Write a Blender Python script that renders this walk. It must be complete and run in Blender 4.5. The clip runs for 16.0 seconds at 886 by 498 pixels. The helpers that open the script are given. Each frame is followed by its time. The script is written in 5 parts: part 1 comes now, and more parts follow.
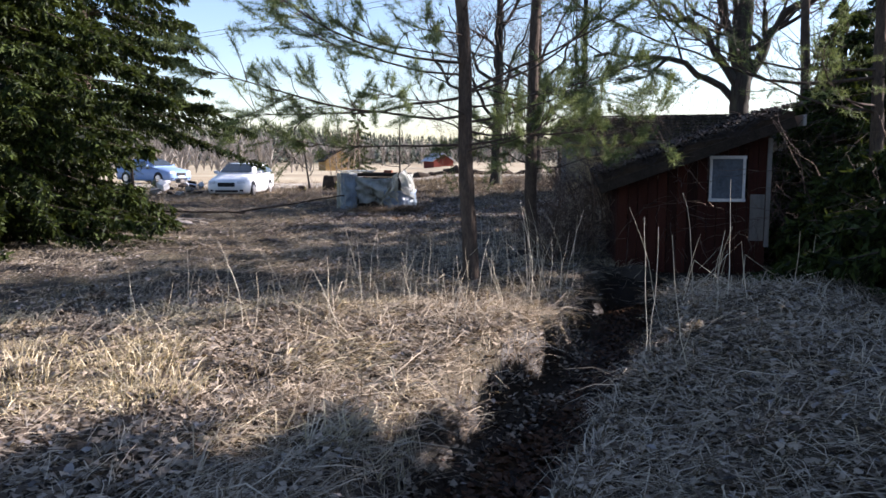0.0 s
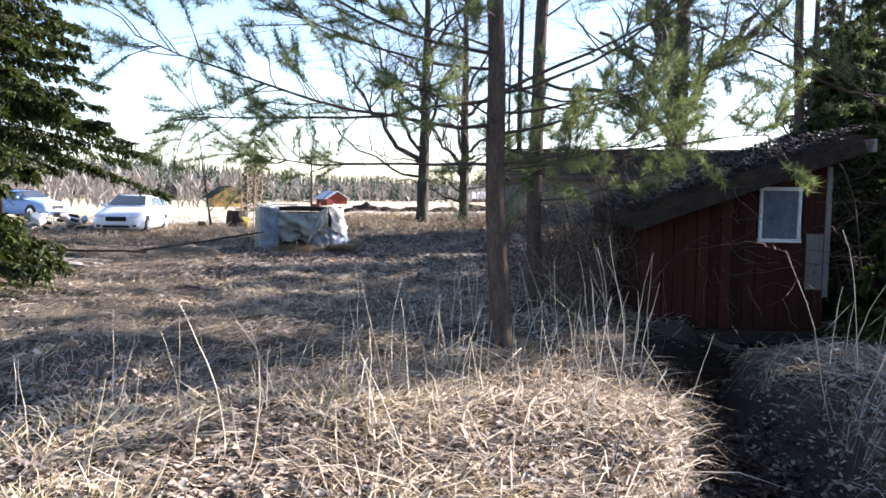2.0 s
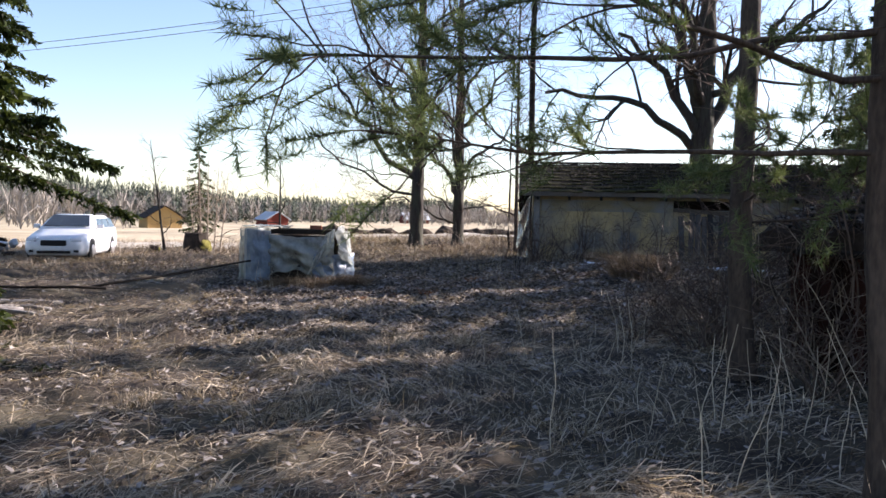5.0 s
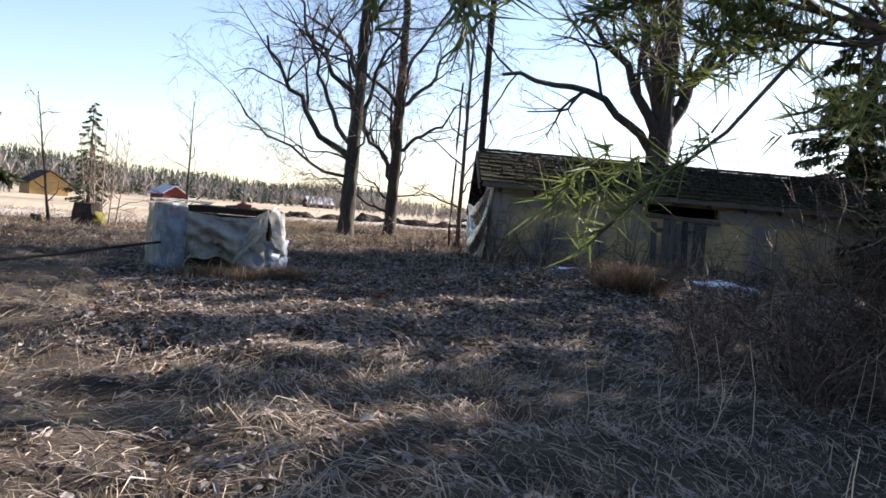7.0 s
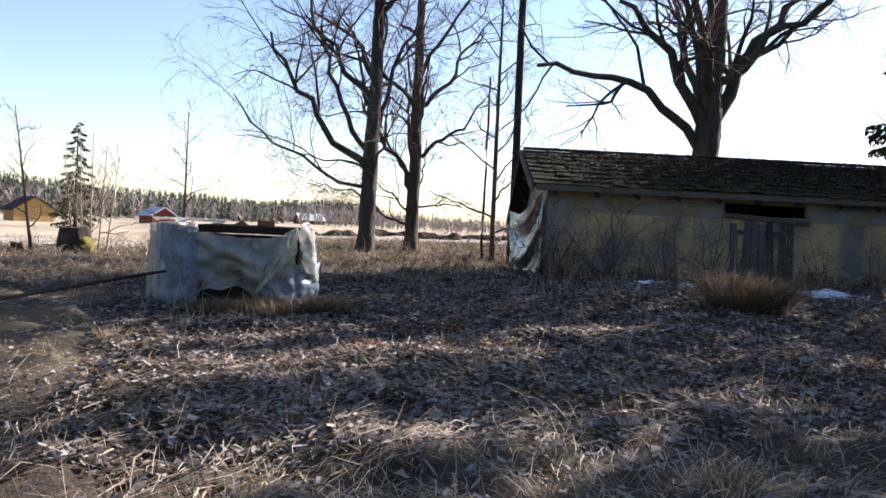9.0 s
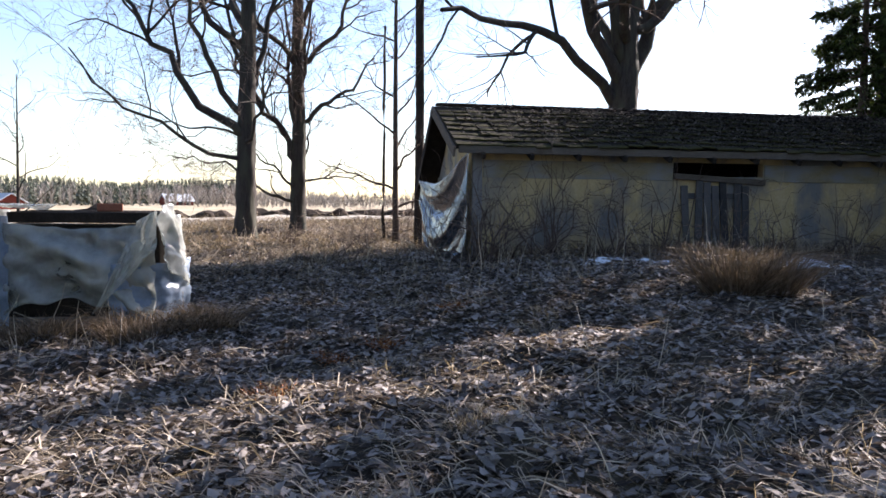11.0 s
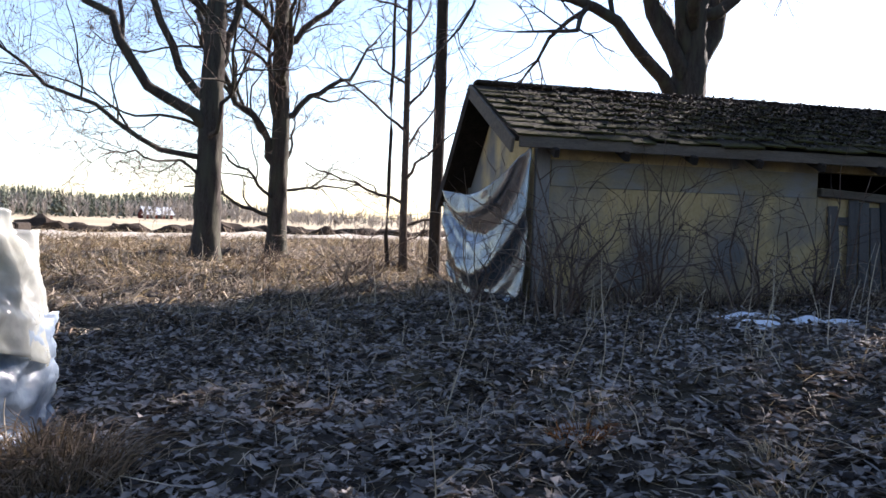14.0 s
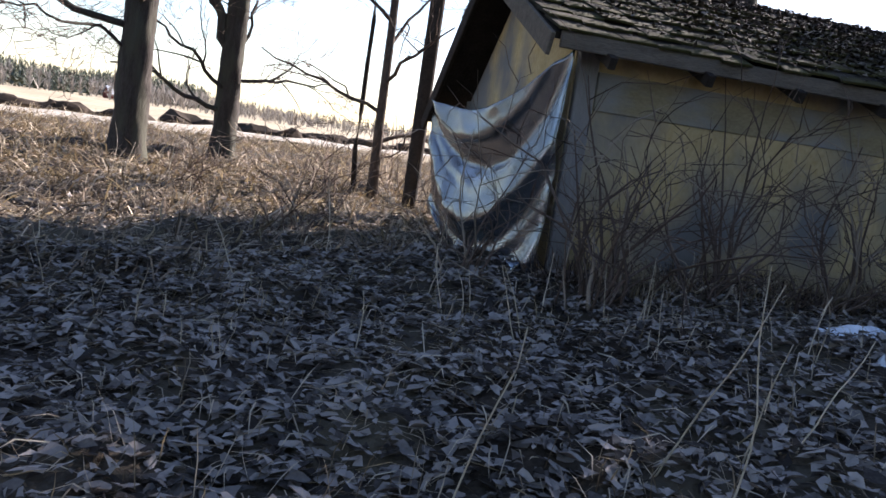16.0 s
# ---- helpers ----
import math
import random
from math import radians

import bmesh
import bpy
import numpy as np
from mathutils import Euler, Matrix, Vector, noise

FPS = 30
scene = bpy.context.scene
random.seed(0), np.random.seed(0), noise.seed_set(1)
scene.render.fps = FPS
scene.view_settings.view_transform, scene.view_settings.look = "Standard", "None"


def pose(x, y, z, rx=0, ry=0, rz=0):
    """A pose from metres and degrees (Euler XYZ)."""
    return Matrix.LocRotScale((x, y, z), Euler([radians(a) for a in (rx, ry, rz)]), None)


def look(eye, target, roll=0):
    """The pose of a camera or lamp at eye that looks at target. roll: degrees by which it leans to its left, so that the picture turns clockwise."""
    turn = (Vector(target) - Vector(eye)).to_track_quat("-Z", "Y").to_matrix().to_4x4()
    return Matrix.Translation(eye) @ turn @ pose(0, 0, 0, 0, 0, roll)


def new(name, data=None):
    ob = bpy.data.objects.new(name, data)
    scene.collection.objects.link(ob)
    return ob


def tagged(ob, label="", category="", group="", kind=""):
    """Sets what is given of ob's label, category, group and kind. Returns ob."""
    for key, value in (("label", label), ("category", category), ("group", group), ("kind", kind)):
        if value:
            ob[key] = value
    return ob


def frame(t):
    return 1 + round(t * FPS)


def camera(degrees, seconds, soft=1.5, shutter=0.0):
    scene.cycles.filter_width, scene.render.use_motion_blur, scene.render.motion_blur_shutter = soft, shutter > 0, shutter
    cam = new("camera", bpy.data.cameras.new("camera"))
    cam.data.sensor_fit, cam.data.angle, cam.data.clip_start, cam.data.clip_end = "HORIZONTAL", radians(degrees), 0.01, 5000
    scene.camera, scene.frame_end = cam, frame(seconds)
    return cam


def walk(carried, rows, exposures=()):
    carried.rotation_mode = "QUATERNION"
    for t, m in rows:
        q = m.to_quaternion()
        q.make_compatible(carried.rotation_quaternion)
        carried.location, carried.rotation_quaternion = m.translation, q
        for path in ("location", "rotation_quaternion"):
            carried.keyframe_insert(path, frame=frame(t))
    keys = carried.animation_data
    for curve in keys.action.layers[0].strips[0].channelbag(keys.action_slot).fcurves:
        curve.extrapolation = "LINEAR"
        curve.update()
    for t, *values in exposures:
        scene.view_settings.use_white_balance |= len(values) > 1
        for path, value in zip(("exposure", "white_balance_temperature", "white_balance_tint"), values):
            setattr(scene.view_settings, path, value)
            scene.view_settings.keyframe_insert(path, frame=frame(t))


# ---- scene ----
cam = camera(58.1, 16.0, soft=1.6)
METRES, EYE, TILT, LEAN, TURN = 24.0, 1.55, -6.8, 0.0, 0.0
ROWS = [
    (0.0, 0.0, 0.0, 0.0, 0.0, 0.0, -0.0),
    (0.5, -0.015, 0.0292, -0.0009, -3.83, 1.63, -0.29),
    (1.0, -0.0309, 0.0584, -0.0001, -2.33, -2.15, -2.21),
    (1.5, -0.0439, 0.0911, 0.0039, -3.08, 0.8, -1.84),
    (2.0, -0.0567, 0.126, 0.0069, -8.12, 2.8, 0.08),
    (2.5, -0.0696, 0.1526, 0.0079, -8.5, 0.59, -1.52),
    (3.0, -0.0806, 0.1874, 0.0107, -8.08, 0.08, -1.25),
    (3.5, -0.0942, 0.2166, 0.0133, -12.49, 1.95, -0.07),
    (4.0, -0.1063, 0.2456, 0.017, -11.36, 0.4, 0.39),
    (4.5, -0.1133, 0.2742, 0.021, -9.55, 1.22, -0.5),
    (5.0, -0.1225, 0.3067, 0.0256, -12.84, 4.3, 0.45),
    (7.5, -0.1413, 0.4601, 0.0381, -22.08, 3.56, -2.06),
    (8.0, -0.1452, 0.4911, 0.0387, -25.3, 4.4, 1.07),
    (8.5, -0.1474, 0.5183, 0.042, -23.56, 2.14, -0.67),
    (9.0, -0.1466, 0.5472, 0.0473, -20.84, 4.54, -0.32),
    (9.5, -0.1421, 0.5771, 0.0506, -25.97, 4.92, 1.14),
    (12.0, -0.1026, 0.7296, 0.0671, -30.48, 1.75, 2.1),
    (12.5, -0.0928, 0.7595, 0.0688, -30.98, 4.18, 0.64),
    (13.0, -0.0814, 0.7879, 0.0733, -34.08, 1.46, 1.14),
    (13.5, -0.0699, 0.8121, 0.0763, -30.08, 1.65, 1.25),
    (14.0, -0.0558, 0.8412, 0.0793, -30.79, 3.88, 1.43),
    (14.5, -0.0436, 0.8645, 0.0841, -34.09, 2.46, -0.44),
    (15.0, -0.0284, 0.8909, 0.0891, -31.79, 2.5, -1.27),
    (15.5, -0.0161, 0.9144, 0.0902, -31.29, 1.38, -1.87),
    (16.0, -0.0046, 0.9376, 0.0934, -33.18, -2.14, -4.46),
]
walk(cam, [(t, pose(0, 0, EYE, TILT, LEAN, TURN) @ pose(METRES * x, METRES * y, METRES * z, 90 + pitch, roll, yaw)) for t, x, y, z, yaw, pitch, roll in ROWS],
     exposures=[(t, stops, 6050 if t < 4 else 6250, 21) for t, stops in ((0.0, 1.8), (0.9, 1.95), (2.0, 2.55), (3.0, 2.45), (3.5, 2.25), (4.5, 1.95), (5.0, 1.95), (8.5, 1.85), (12.5, 2.2), (16.0, 2.15))])
# ---- light ----
SUN_TO = Vector((0.95, 0.24, 0.41)).normalized()
world = bpy.data.worlds.new("sky")
scene.world = world
world.use_nodes = True
wn = world.node_tree
sky = wn.nodes.new("ShaderNodeTexSky")
sky.sky_type = "NISHITA"
sky.sun_disc = False
sky.sun_elevation = math.asin(SUN_TO.z)
sky.sun_rotation = math.atan2(SUN_TO.x, SUN_TO.y)
sky.air_density, sky.dust_density, sky.ozone_density = 1.0, 0.35, 1.5
wn.nodes["Background"].inputs["Strength"].default_value = 0.066
wn.links.new(sky.outputs[0], wn.nodes["Background"].inputs["Color"])
sun = new("sun", bpy.data.lights.new("sun", "SUN"))
sun.data.energy, sun.data.angle, sun.data.color = 5.0, radians(0.6), (1.0, 0.93, 0.83)
sun.matrix_world = look(SUN_TO * 50, (0, 0, 0))


# ---- materials ----
def mat(name, a, b, scale=6.0, rough=0.8, bump=0.3, fine=60.0, stretch=(1, 1, 1), island=False, metal=0.0, c=None, spec=0.12, mid=0.5, width=0.25, per_object=False):
    """Two base colours mixed by a coarse and a fine noise, with relief; c: a third, in blotches."""
    m = bpy.data.materials.new(name)
    m.use_nodes = True
    n, l = m.node_tree.nodes, m.node_tree.links
    bs = n["Principled BSDF"]
    co = n.new("ShaderNodeTexCoord")
    mp = n.new("ShaderNodeMapping")
    mp.inputs["Scale"].default_value = stretch
    l.new(co.outputs["Object"], mp.inputs[0])
    n1, n2 = n.new("ShaderNodeTexNoise"), n.new("ShaderNodeTexNoise")
    n1.inputs["Scale"].default_value, n2.inputs["Scale"].default_value = scale, fine
    n1.inputs["Detail"].default_value, n2.inputs["Detail"].default_value = 6, 4
    for t in (n1, n2):
        l.new(mp.outputs[0], t.inputs["Vector"])
    add = n.new("ShaderNodeMath")
    add.operation = "MULTIPLY_ADD"
    add.inputs[1].default_value = 0.5
    l.new(n2.outputs[0], add.inputs[0])
    half = n.new("ShaderNodeMath")
    half.operation = "MULTIPLY"
    half.inputs[1].default_value = 0.5
    l.new(n1.outputs[0], half.inputs[0])
    l.new(half.outputs[0], add.inputs[2])
    last = add.outputs[0]
    if island or per_object:
        src = n.new("ShaderNodeNewGeometry").outputs["Random Per Island"] if island else n.new("ShaderNodeObjectInfo").outputs["Random"]
        mixr = n.new("ShaderNodeMath")
        mixr.operation = "MULTIPLY_ADD"
        mixr.inputs[1].default_value = 0.75 if island else 0.4
        l.new(src, mixr.inputs[0])
        q = n.new("ShaderNodeMath")
        q.operation = "MULTIPLY_ADD"
        q.inputs[1].default_value = 0.45 if island else 0.7
        q.inputs[2].default_value = -0.1 if island else -0.05
        l.new(add.outputs[0], q.inputs[0])
        l.new(q.outputs[0], mixr.inputs[2])
        last = mixr.outputs[0]
    ramp = n.new("ShaderNodeValToRGB")
    ramp.color_ramp.elements[0].position, ramp.color_ramp.elements[1].position = mid - width, mid + width
    ramp.color_ramp.elements[0].color, ramp.color_ramp.elements[1].color = (*a, 1), (*b, 1)
    l.new(last, ramp.inputs[0])
    out = ramp.outputs[0]
    if c:
        n3 = n.new("ShaderNodeTexNoise")
        n3.inputs["Scale"].default_value, n3.inputs["Detail"].default_value = scale * 0.37, 5
        l.new(mp.outputs[0], n3.inputs["Vector"])
        r3 = n.new("ShaderNodeValToRGB")
        r3.color_ramp.elements[0].position, r3.color_ramp.elements[1].position = 0.45, 0.63
        l.new(n3.outputs[0], r3.inputs[0])
        mx = n.new("ShaderNodeMixRGB")
        l.new(r3.outputs[0], mx.inputs[0])
        l.new(out, mx.inputs[1])
        mx.inputs[2].default_value = (*c, 1)
        out = mx.outputs[0]
    l.new(out, bs.inputs["Base Color"])
    bs.inputs["Roughness"].default_value, bs.inputs["Metallic"].default_value = rough, metal
    bs.inputs["Specular IOR Level"].default_value = spec
    if bump:
        bp = n.new("ShaderNodeBump")
        bp.inputs["Strength"].default_value, bp.inputs["Distance"].default_value = bump, 0.02
        l.new(add.outputs[0], bp.inputs["Height"])
        l.new(bp.outputs[0], bs.inputs["Normal"])
    return m


def soft_sheet(m, amount, colour):
    """Let part of the light through a thin sheet or leaf."""
    n, l = m.node_tree.nodes, m.node_tree.links
    tr = n.new("ShaderNodeBsdfTranslucent")
    tr.inputs[0].default_value = (*colour, 1)
    mx = n.new("ShaderNodeMixShader")
    mx.inputs[0].default_value = amount
    l.new(n["Principled BSDF"].outputs[0], mx.inputs[1])
    l.new(tr.outputs[0], mx.inputs[2])
    l.new(mx.outputs[0], n["Material Output"].inputs["Surface"])
    return m


M_GROUND = mat("litter_soil", (0.014, 0.011, 0.009), (0.1, 0.08, 0.064), 3.0, 0.95, 0.9, 45, c=(0.1, 0.085, 0.06))
M_MUD = mat("wet_mud", (0.008, 0.006, 0.004), (0.035, 0.024, 0.016), 4.0, 0.45, 0.8, 40)
M_FIELD = mat("stubble_field", (0.24, 0.19, 0.12), (0.4, 0.33, 0.23), 0.25, 0.95, 0.4, 6, c=(0.42, 0.37, 0.26))
M_ROAD = mat("pale_gravel", (0.3, 0.265, 0.215), (0.46, 0.42, 0.35), 0.6, 0.95, 0.4, 20)
M_WATER = mat("ditch_water", (0.01, 0.007, 0.004), (0.03, 0.018, 0.01), 2.0, 0.3, 0.3, 25, spec=0.15)
M_STRAW = soft_sheet(mat("dry_straw", (0.07, 0.052, 0.038), (0.56, 0.47, 0.355), 3.0, 0.7, 0, 40, island=True), 0.25, (0.5, 0.38, 0.2))
M_BROWNGRASS = soft_sheet(mat("brown_grass", (0.05, 0.036, 0.026), (0.26, 0.19, 0.135), 3.0, 0.75, 0, 40, island=True), 0.15, (0.3, 0.22, 0.12))
M_TUFT = soft_sheet(mat("pale_grass", (0.36, 0.285, 0.16), (0.7, 0.6, 0.42), 3.0, 0.7, 0, 40, island=True), 0.25, (0.5, 0.4, 0.18))
M_LEAF = soft_sheet(mat("fallen_leaf", (0.03, 0.026, 0.024), (0.36, 0.32, 0.29), 4.0, 0.75, 0.2, 60, island=True), 0.12, (0.25, 0.19, 0.14))
M_LEAFTAN = soft_sheet(mat("dry_tan_leaf", (0.07, 0.053, 0.04), (0.4, 0.325, 0.245), 4.0, 0.75, 0.2, 60, island=True), 0.15, (0.3, 0.2, 0.1))
M_WETLEAF = mat("wet_leaf", (0.01, 0.006, 0.004), (0.09, 0.045, 0.025), 4.0, 0.5, 0.2, 60, island=True)
M_LEAFDARK = mat("rotten_leaf", (0.014, 0.011, 0.01), (0.15, 0.122, 0.1), 4.0, 0.85, 0.2, 60, island=True)
M_RUST = mat("rusty_fern", (0.12, 0.04, 0.012), (0.42, 0.17, 0.06), 4.0, 0.85, 0, 60, island=True)
M_STALK = mat("reed_stalk", (0.4, 0.33, 0.23), (0.66, 0.57, 0.43), 8, 0.7, 0.1, 60, per_object=True)
M_PINEBARK = mat("pine_bark", (0.018, 0.015, 0.013), (0.135, 0.1, 0.078), 5, 0.95, 1.0, 22, stretch=(2, 2, 0.6))
M_OAKBARK = mat("oak_bark", (0.012, 0.01, 0.009), (0.082, 0.07, 0.061), 6, 0.95, 1.0, 30, stretch=(2.5, 2.5, 0.5), c=(0.062, 0.06, 0.045))
M_TWIG = mat("bare_twig", (0.05, 0.036, 0.03), (0.16, 0.115, 0.09), 4, 0.9, 0.2, 40, island=True)
M_PALETWIG = mat("pale_twig", (0.16, 0.12, 0.09), (0.36, 0.29, 0.22), 4, 0.85, 0.2, 40, island=True)
M_NEEDLE = soft_sheet(mat("pine_needle", (0.045, 0.07, 0.03), (0.18, 0.21, 0.09), 2, 0.55, 0, 20, island=True), 0.25, (0.2, 0.24, 0.07))
M_SPRUCE = soft_sheet(mat("spruce_needle", (0.003, 0.006, 0.0025), (0.042, 0.058, 0.013), 1.2, 0.6, 0, 20, island=True), 0.06, (0.2, 0.26, 0.04))
# far woods paler and greyer than near trees: distance haze mixed into the colour
M_FARTREE = mat("hazed_far_conifer", (0.045, 0.055, 0.04), (0.12, 0.13, 0.1), 0.1, 0.95, 0, 2, island=True)
M_FARBARE = mat("hazed_bare_wood", (0.2, 0.175, 0.15), (0.38, 0.34, 0.3), 0.1, 0.95, 0, 2, island=True)
M_REDWOOD = mat("red_board", (0.018, 0.0085, 0.0065), (0.06, 0.02, 0.014), 5, 0.9, 0.5, 40, stretch=(3, 3, 0.35), per_object=True)
M_DARKWOOD = mat("tarred_wood", (0.014, 0.011, 0.009), (0.052, 0.041, 0.033), 6, 0.95, 0.5, 40)
M_GREYWOOD = mat("weathered_wood", (0.12, 0.11, 0.105), (0.3, 0.28, 0.26), 6, 0.9, 0.5, 45, stretch=(3, 3, 0.4), per_object=True)
M_DOOR = mat("dark_grey_plank", (0.04, 0.038, 0.037), (0.14, 0.132, 0.125), 6, 0.9, 0.5, 45, stretch=(3, 3, 0.4), per_object=True)
M_FASCIA = mat("weathered_brown_board", (0.07, 0.057, 0.045), (0.2, 0.165, 0.13), 6, 0.9, 0.5, 45, stretch=(0.5, 3, 3))
M_WHITEPAINT = mat("flaking_white_paint", (0.42, 0.42, 0.43), (0.75, 0.75, 0.74), 9, 0.7, 0.3, 50)
M_PLASTER = mat("stained_yellow_plaster", (0.4, 0.28, 0.11), (0.62, 0.49, 0.29), 3.6, 0.95, 0.35, 30, c=(0.2, 0.195, 0.185), stretch=(1, 1, 0.7))
M_BAND = mat("weathered_band", (0.2, 0.165, 0.1), (0.38, 0.31, 0.19), 3, 0.95, 0.3, 30, stretch=(1, 1, 2), c=(0.27, 0.27, 0.27))
M_SHINGLE = mat("mossy_shingle", (0.009, 0.007, 0.006), (0.042, 0.034, 0.026), 5, 0.95, 0.8, 40, per_object=True, c=(0.05, 0.045, 0.014))
M_MOSS = mat("moss", (0.035, 0.034, 0.01), (0.2, 0.175, 0.045), 14, 1.0, 1.0, 70)
M_GLASS = mat("old_pane", (0.05, 0.06, 0.075), (0.16, 0.19, 0.24), 4, 0.12, 0.05, 20, spec=0.6)
M_FOIL = soft_sheet(mat("grey_tarpaulin", (0.1, 0.12, 0.15), (0.24, 0.28, 0.34), 3, 0.2, 0.05, 25, spec=0.8, metal=0.85, c=(0.15, 0.175, 0.21)), 0.02, (0.4, 0.42, 0.46))
M_PLASTIC = soft_sheet(mat("clear_plastic_film", (0.32, 0.33, 0.32), (0.6, 0.61, 0.58), 5, 0.2, 0.3, 25, spec=0.9, c=(0.5, 0.5, 0.44)), 0.42, (0.75, 0.76, 0.66))
# bluish film; on the stack's lower right this colour carries the shade
M_BLUEPLASTIC = soft_sheet(mat("bluish_and_shaded_film", (0.13, 0.175, 0.24), (0.32, 0.39, 0.47), 5, 0.3, 0.5, 25, spec=0.7), 0.2, (0.4, 0.5, 0.65))
def see_through(m, lo, hi, scale):
    """Make a film clear in blotches."""
    n, l = m.node_tree.nodes, m.node_tree.links
    out = n["Material Output"].inputs["Surface"]
    before = out.links[0].from_socket
    clear, mx, t, rmp = n.new("ShaderNodeBsdfTransparent"), n.new("ShaderNodeMixShader"), n.new("ShaderNodeTexNoise"), n.new("ShaderNodeMapRange")
    t.inputs["Scale"].default_value, t.inputs["Detail"].default_value = scale, 5
    rmp.inputs["From Min"].default_value, rmp.inputs["From Max"].default_value = 0.38, 0.62
    rmp.inputs["To Min"].default_value, rmp.inputs["To Max"].default_value = lo, hi
    l.new(n.new("ShaderNodeTexCoord").outputs["Object"], t.inputs["Vector"])
    l.new(t.outputs[0], rmp.inputs["Value"])
    l.new(rmp.outputs[0], mx.inputs[0])
    l.new(before, mx.inputs[1])
    l.new(clear.outputs[0], mx.inputs[2])
    l.new(mx.outputs[0], out)


see_through(M_PLASTIC, 0.08, 0.62, 2.6)
see_through(M_BLUEPLASTIC, 0.05, 0.35, 3.0)
M_FOAM = mat("grey_insulation", (0.45, 0.46, 0.45), (0.62, 0.63, 0.62), 3, 0.9, 0.3, 30)
M_SNOW = mat("old_snow", (0.6, 0.64, 0.7), (0.85, 0.88, 0.92), 5, 0.7, 0.6, 30)
M_STONE = mat("grey_stone", (0.12, 0.12, 0.115), (0.3, 0.29, 0.27), 4, 0.95, 0.6, 30)
M_BRICK = mat("red_brick", (0.22, 0.08, 0.05), (0.36, 0.15, 0.09), 8, 0.95, 0.5, 40)
M_CARWHITE = mat("white_car_paint", (0.74, 0.74, 0.75), (0.8, 0.8, 0.81), 1, 0.22, 0, 20, spec=0.5)
M_CARGLASS = mat("car_glass", (0.02, 0.025, 0.03), (0.05, 0.06, 0.07), 2, 0.05, 0, 20, spec=0.8)
M_CARBLACK = mat("black_plastic", (0.012, 0.012, 0.013), (0.03, 0.03, 0.032), 5, 0.5, 0.1, 60)
M_TYRE = mat("tyre_rubber", (0.014, 0.014, 0.015), (0.035, 0.034, 0.033), 10, 0.85, 0.3, 60)
M_RIM = mat("alloy_rim", (0.5, 0.5, 0.52), (0.66, 0.66, 0.68), 5, 0.3, 0, 40, metal=0.8)
M_LAMP = mat("headlight_lens", (0.55, 0.57, 0.6), (0.75, 0.77, 0.8), 8, 0.08, 0, 40, spec=0.8)
M_PLATE = mat("number_plate", (0.7, 0.7, 0.7), (0.78, 0.78, 0.78), 8, 0.4, 0, 40)
M_CARBLUE = mat("blue_car_paint", (0.16, 0.24, 0.42), (0.22, 0.31, 0.5), 2, 0.3, 0, 20)
M_BARNRED = mat("falu_red", (0.11, 0.028, 0.021), (0.18, 0.046, 0.034), 1.5, 0.9, 0.2, 12, stretch=(1, 1, 0.3))
M_BARNROOF = mat("sheet_roof", (0.36, 0.38, 0.41), (0.5, 0.52, 0.55), 0.6, 0.7, 0.1, 6)
M_YELLOWHOUSE = mat("ochre_board", (0.32, 0.2, 0.08), (0.44, 0.29, 0.12), 1.0, 0.85, 0.2, 8)
M_PALEWALL = mat("pale_wall", (0.5, 0.5, 0.5), (0.66, 0.66, 0.66), 1.0, 0.85, 0.1, 8)
M_EARTH = mat("turned_earth", (0.014, 0.01, 0.008), (0.065, 0.048, 0.035), 2, 1.0, 1.0, 15)
M_WIRE = mat("power_wire", (0.1, 0.1, 0.1), (0.16, 0.16, 0.16), 5, 0.5, 0, 40)


# ---- mesh helpers ----
rng = np.random.default_rng(7)


def mesh_np(name, V, F):
    """A mesh from arrays of vertices and faces of one size."""
    V, F = np.asarray(V, np.float32), np.asarray(F, np.int32)
    me = bpy.data.meshes.new(name)
    k = F.shape[1]
    me.vertices.add(len(V))
    me.vertices.foreach_set("co", V.ravel())
    me.loops.add(F.size)
    me.loops.foreach_set("vertex_index", F.ravel())
    me.polygons.add(len(F))
    me.polygons.foreach_set("loop_start", np.arange(0, F.size, k, dtype=np.int32))
    me.polygons.foreach_set("loop_total", np.full(len(F), k, np.int32))
    me.update(calc_edges=True)
    return me


def put(name, V, F, material, parent=None, label="", smooth=False):
    me = mesh_np(name, V, F)
    me.materials.append(material)
    if smooth:
        me.polygons.foreach_set("use_smooth", np.ones(len(me.polygons), bool))
    ob = new(name, me)
    ob.parent = parent
    if label:
        tagged(ob, label)
    return ob


def part(name, bm, material, parent=None, label="", smooth=False):
    me = bpy.data.meshes.new(name)
    bm.to_mesh(me)
    bm.free()
    me.materials.append(material)
    if smooth:
        for p in me.polygons:
            p.use_smooth = True
    ob = new(name, me)
    ob.parent = parent
    if label:
        tagged(ob, label)
    return ob


def thing(name, m, label, category, group="", kind=""):
    """An empty at a thing's base."""
    ob = new(name)
    ob.matrix_basis = m
    return tagged(ob, label, category, group, kind)


def box(bm, sx, sy, sz, m=Matrix(), bevel=0.0):
    """A box that stands on its pose's origin, centred in x and y."""
    r = bmesh.ops.create_cube(bm, size=1, matrix=m @ Matrix.Translation((0, 0, sz / 2)) @ Matrix.Diagonal((sx, sy, sz, 1)))
    if bevel:
        es = list({e for v in r["verts"] for e in v.link_edges})
        bmesh.ops.bevel(bm, geom=es, offset=bevel, segments=1, affect="EDGES")
    return r


def slab(sx, sy, sz, bevel=0.006, m=Matrix()):
    bm = bmesh.new()
    box(bm, sx, sy, sz, m, bevel)
    return bm


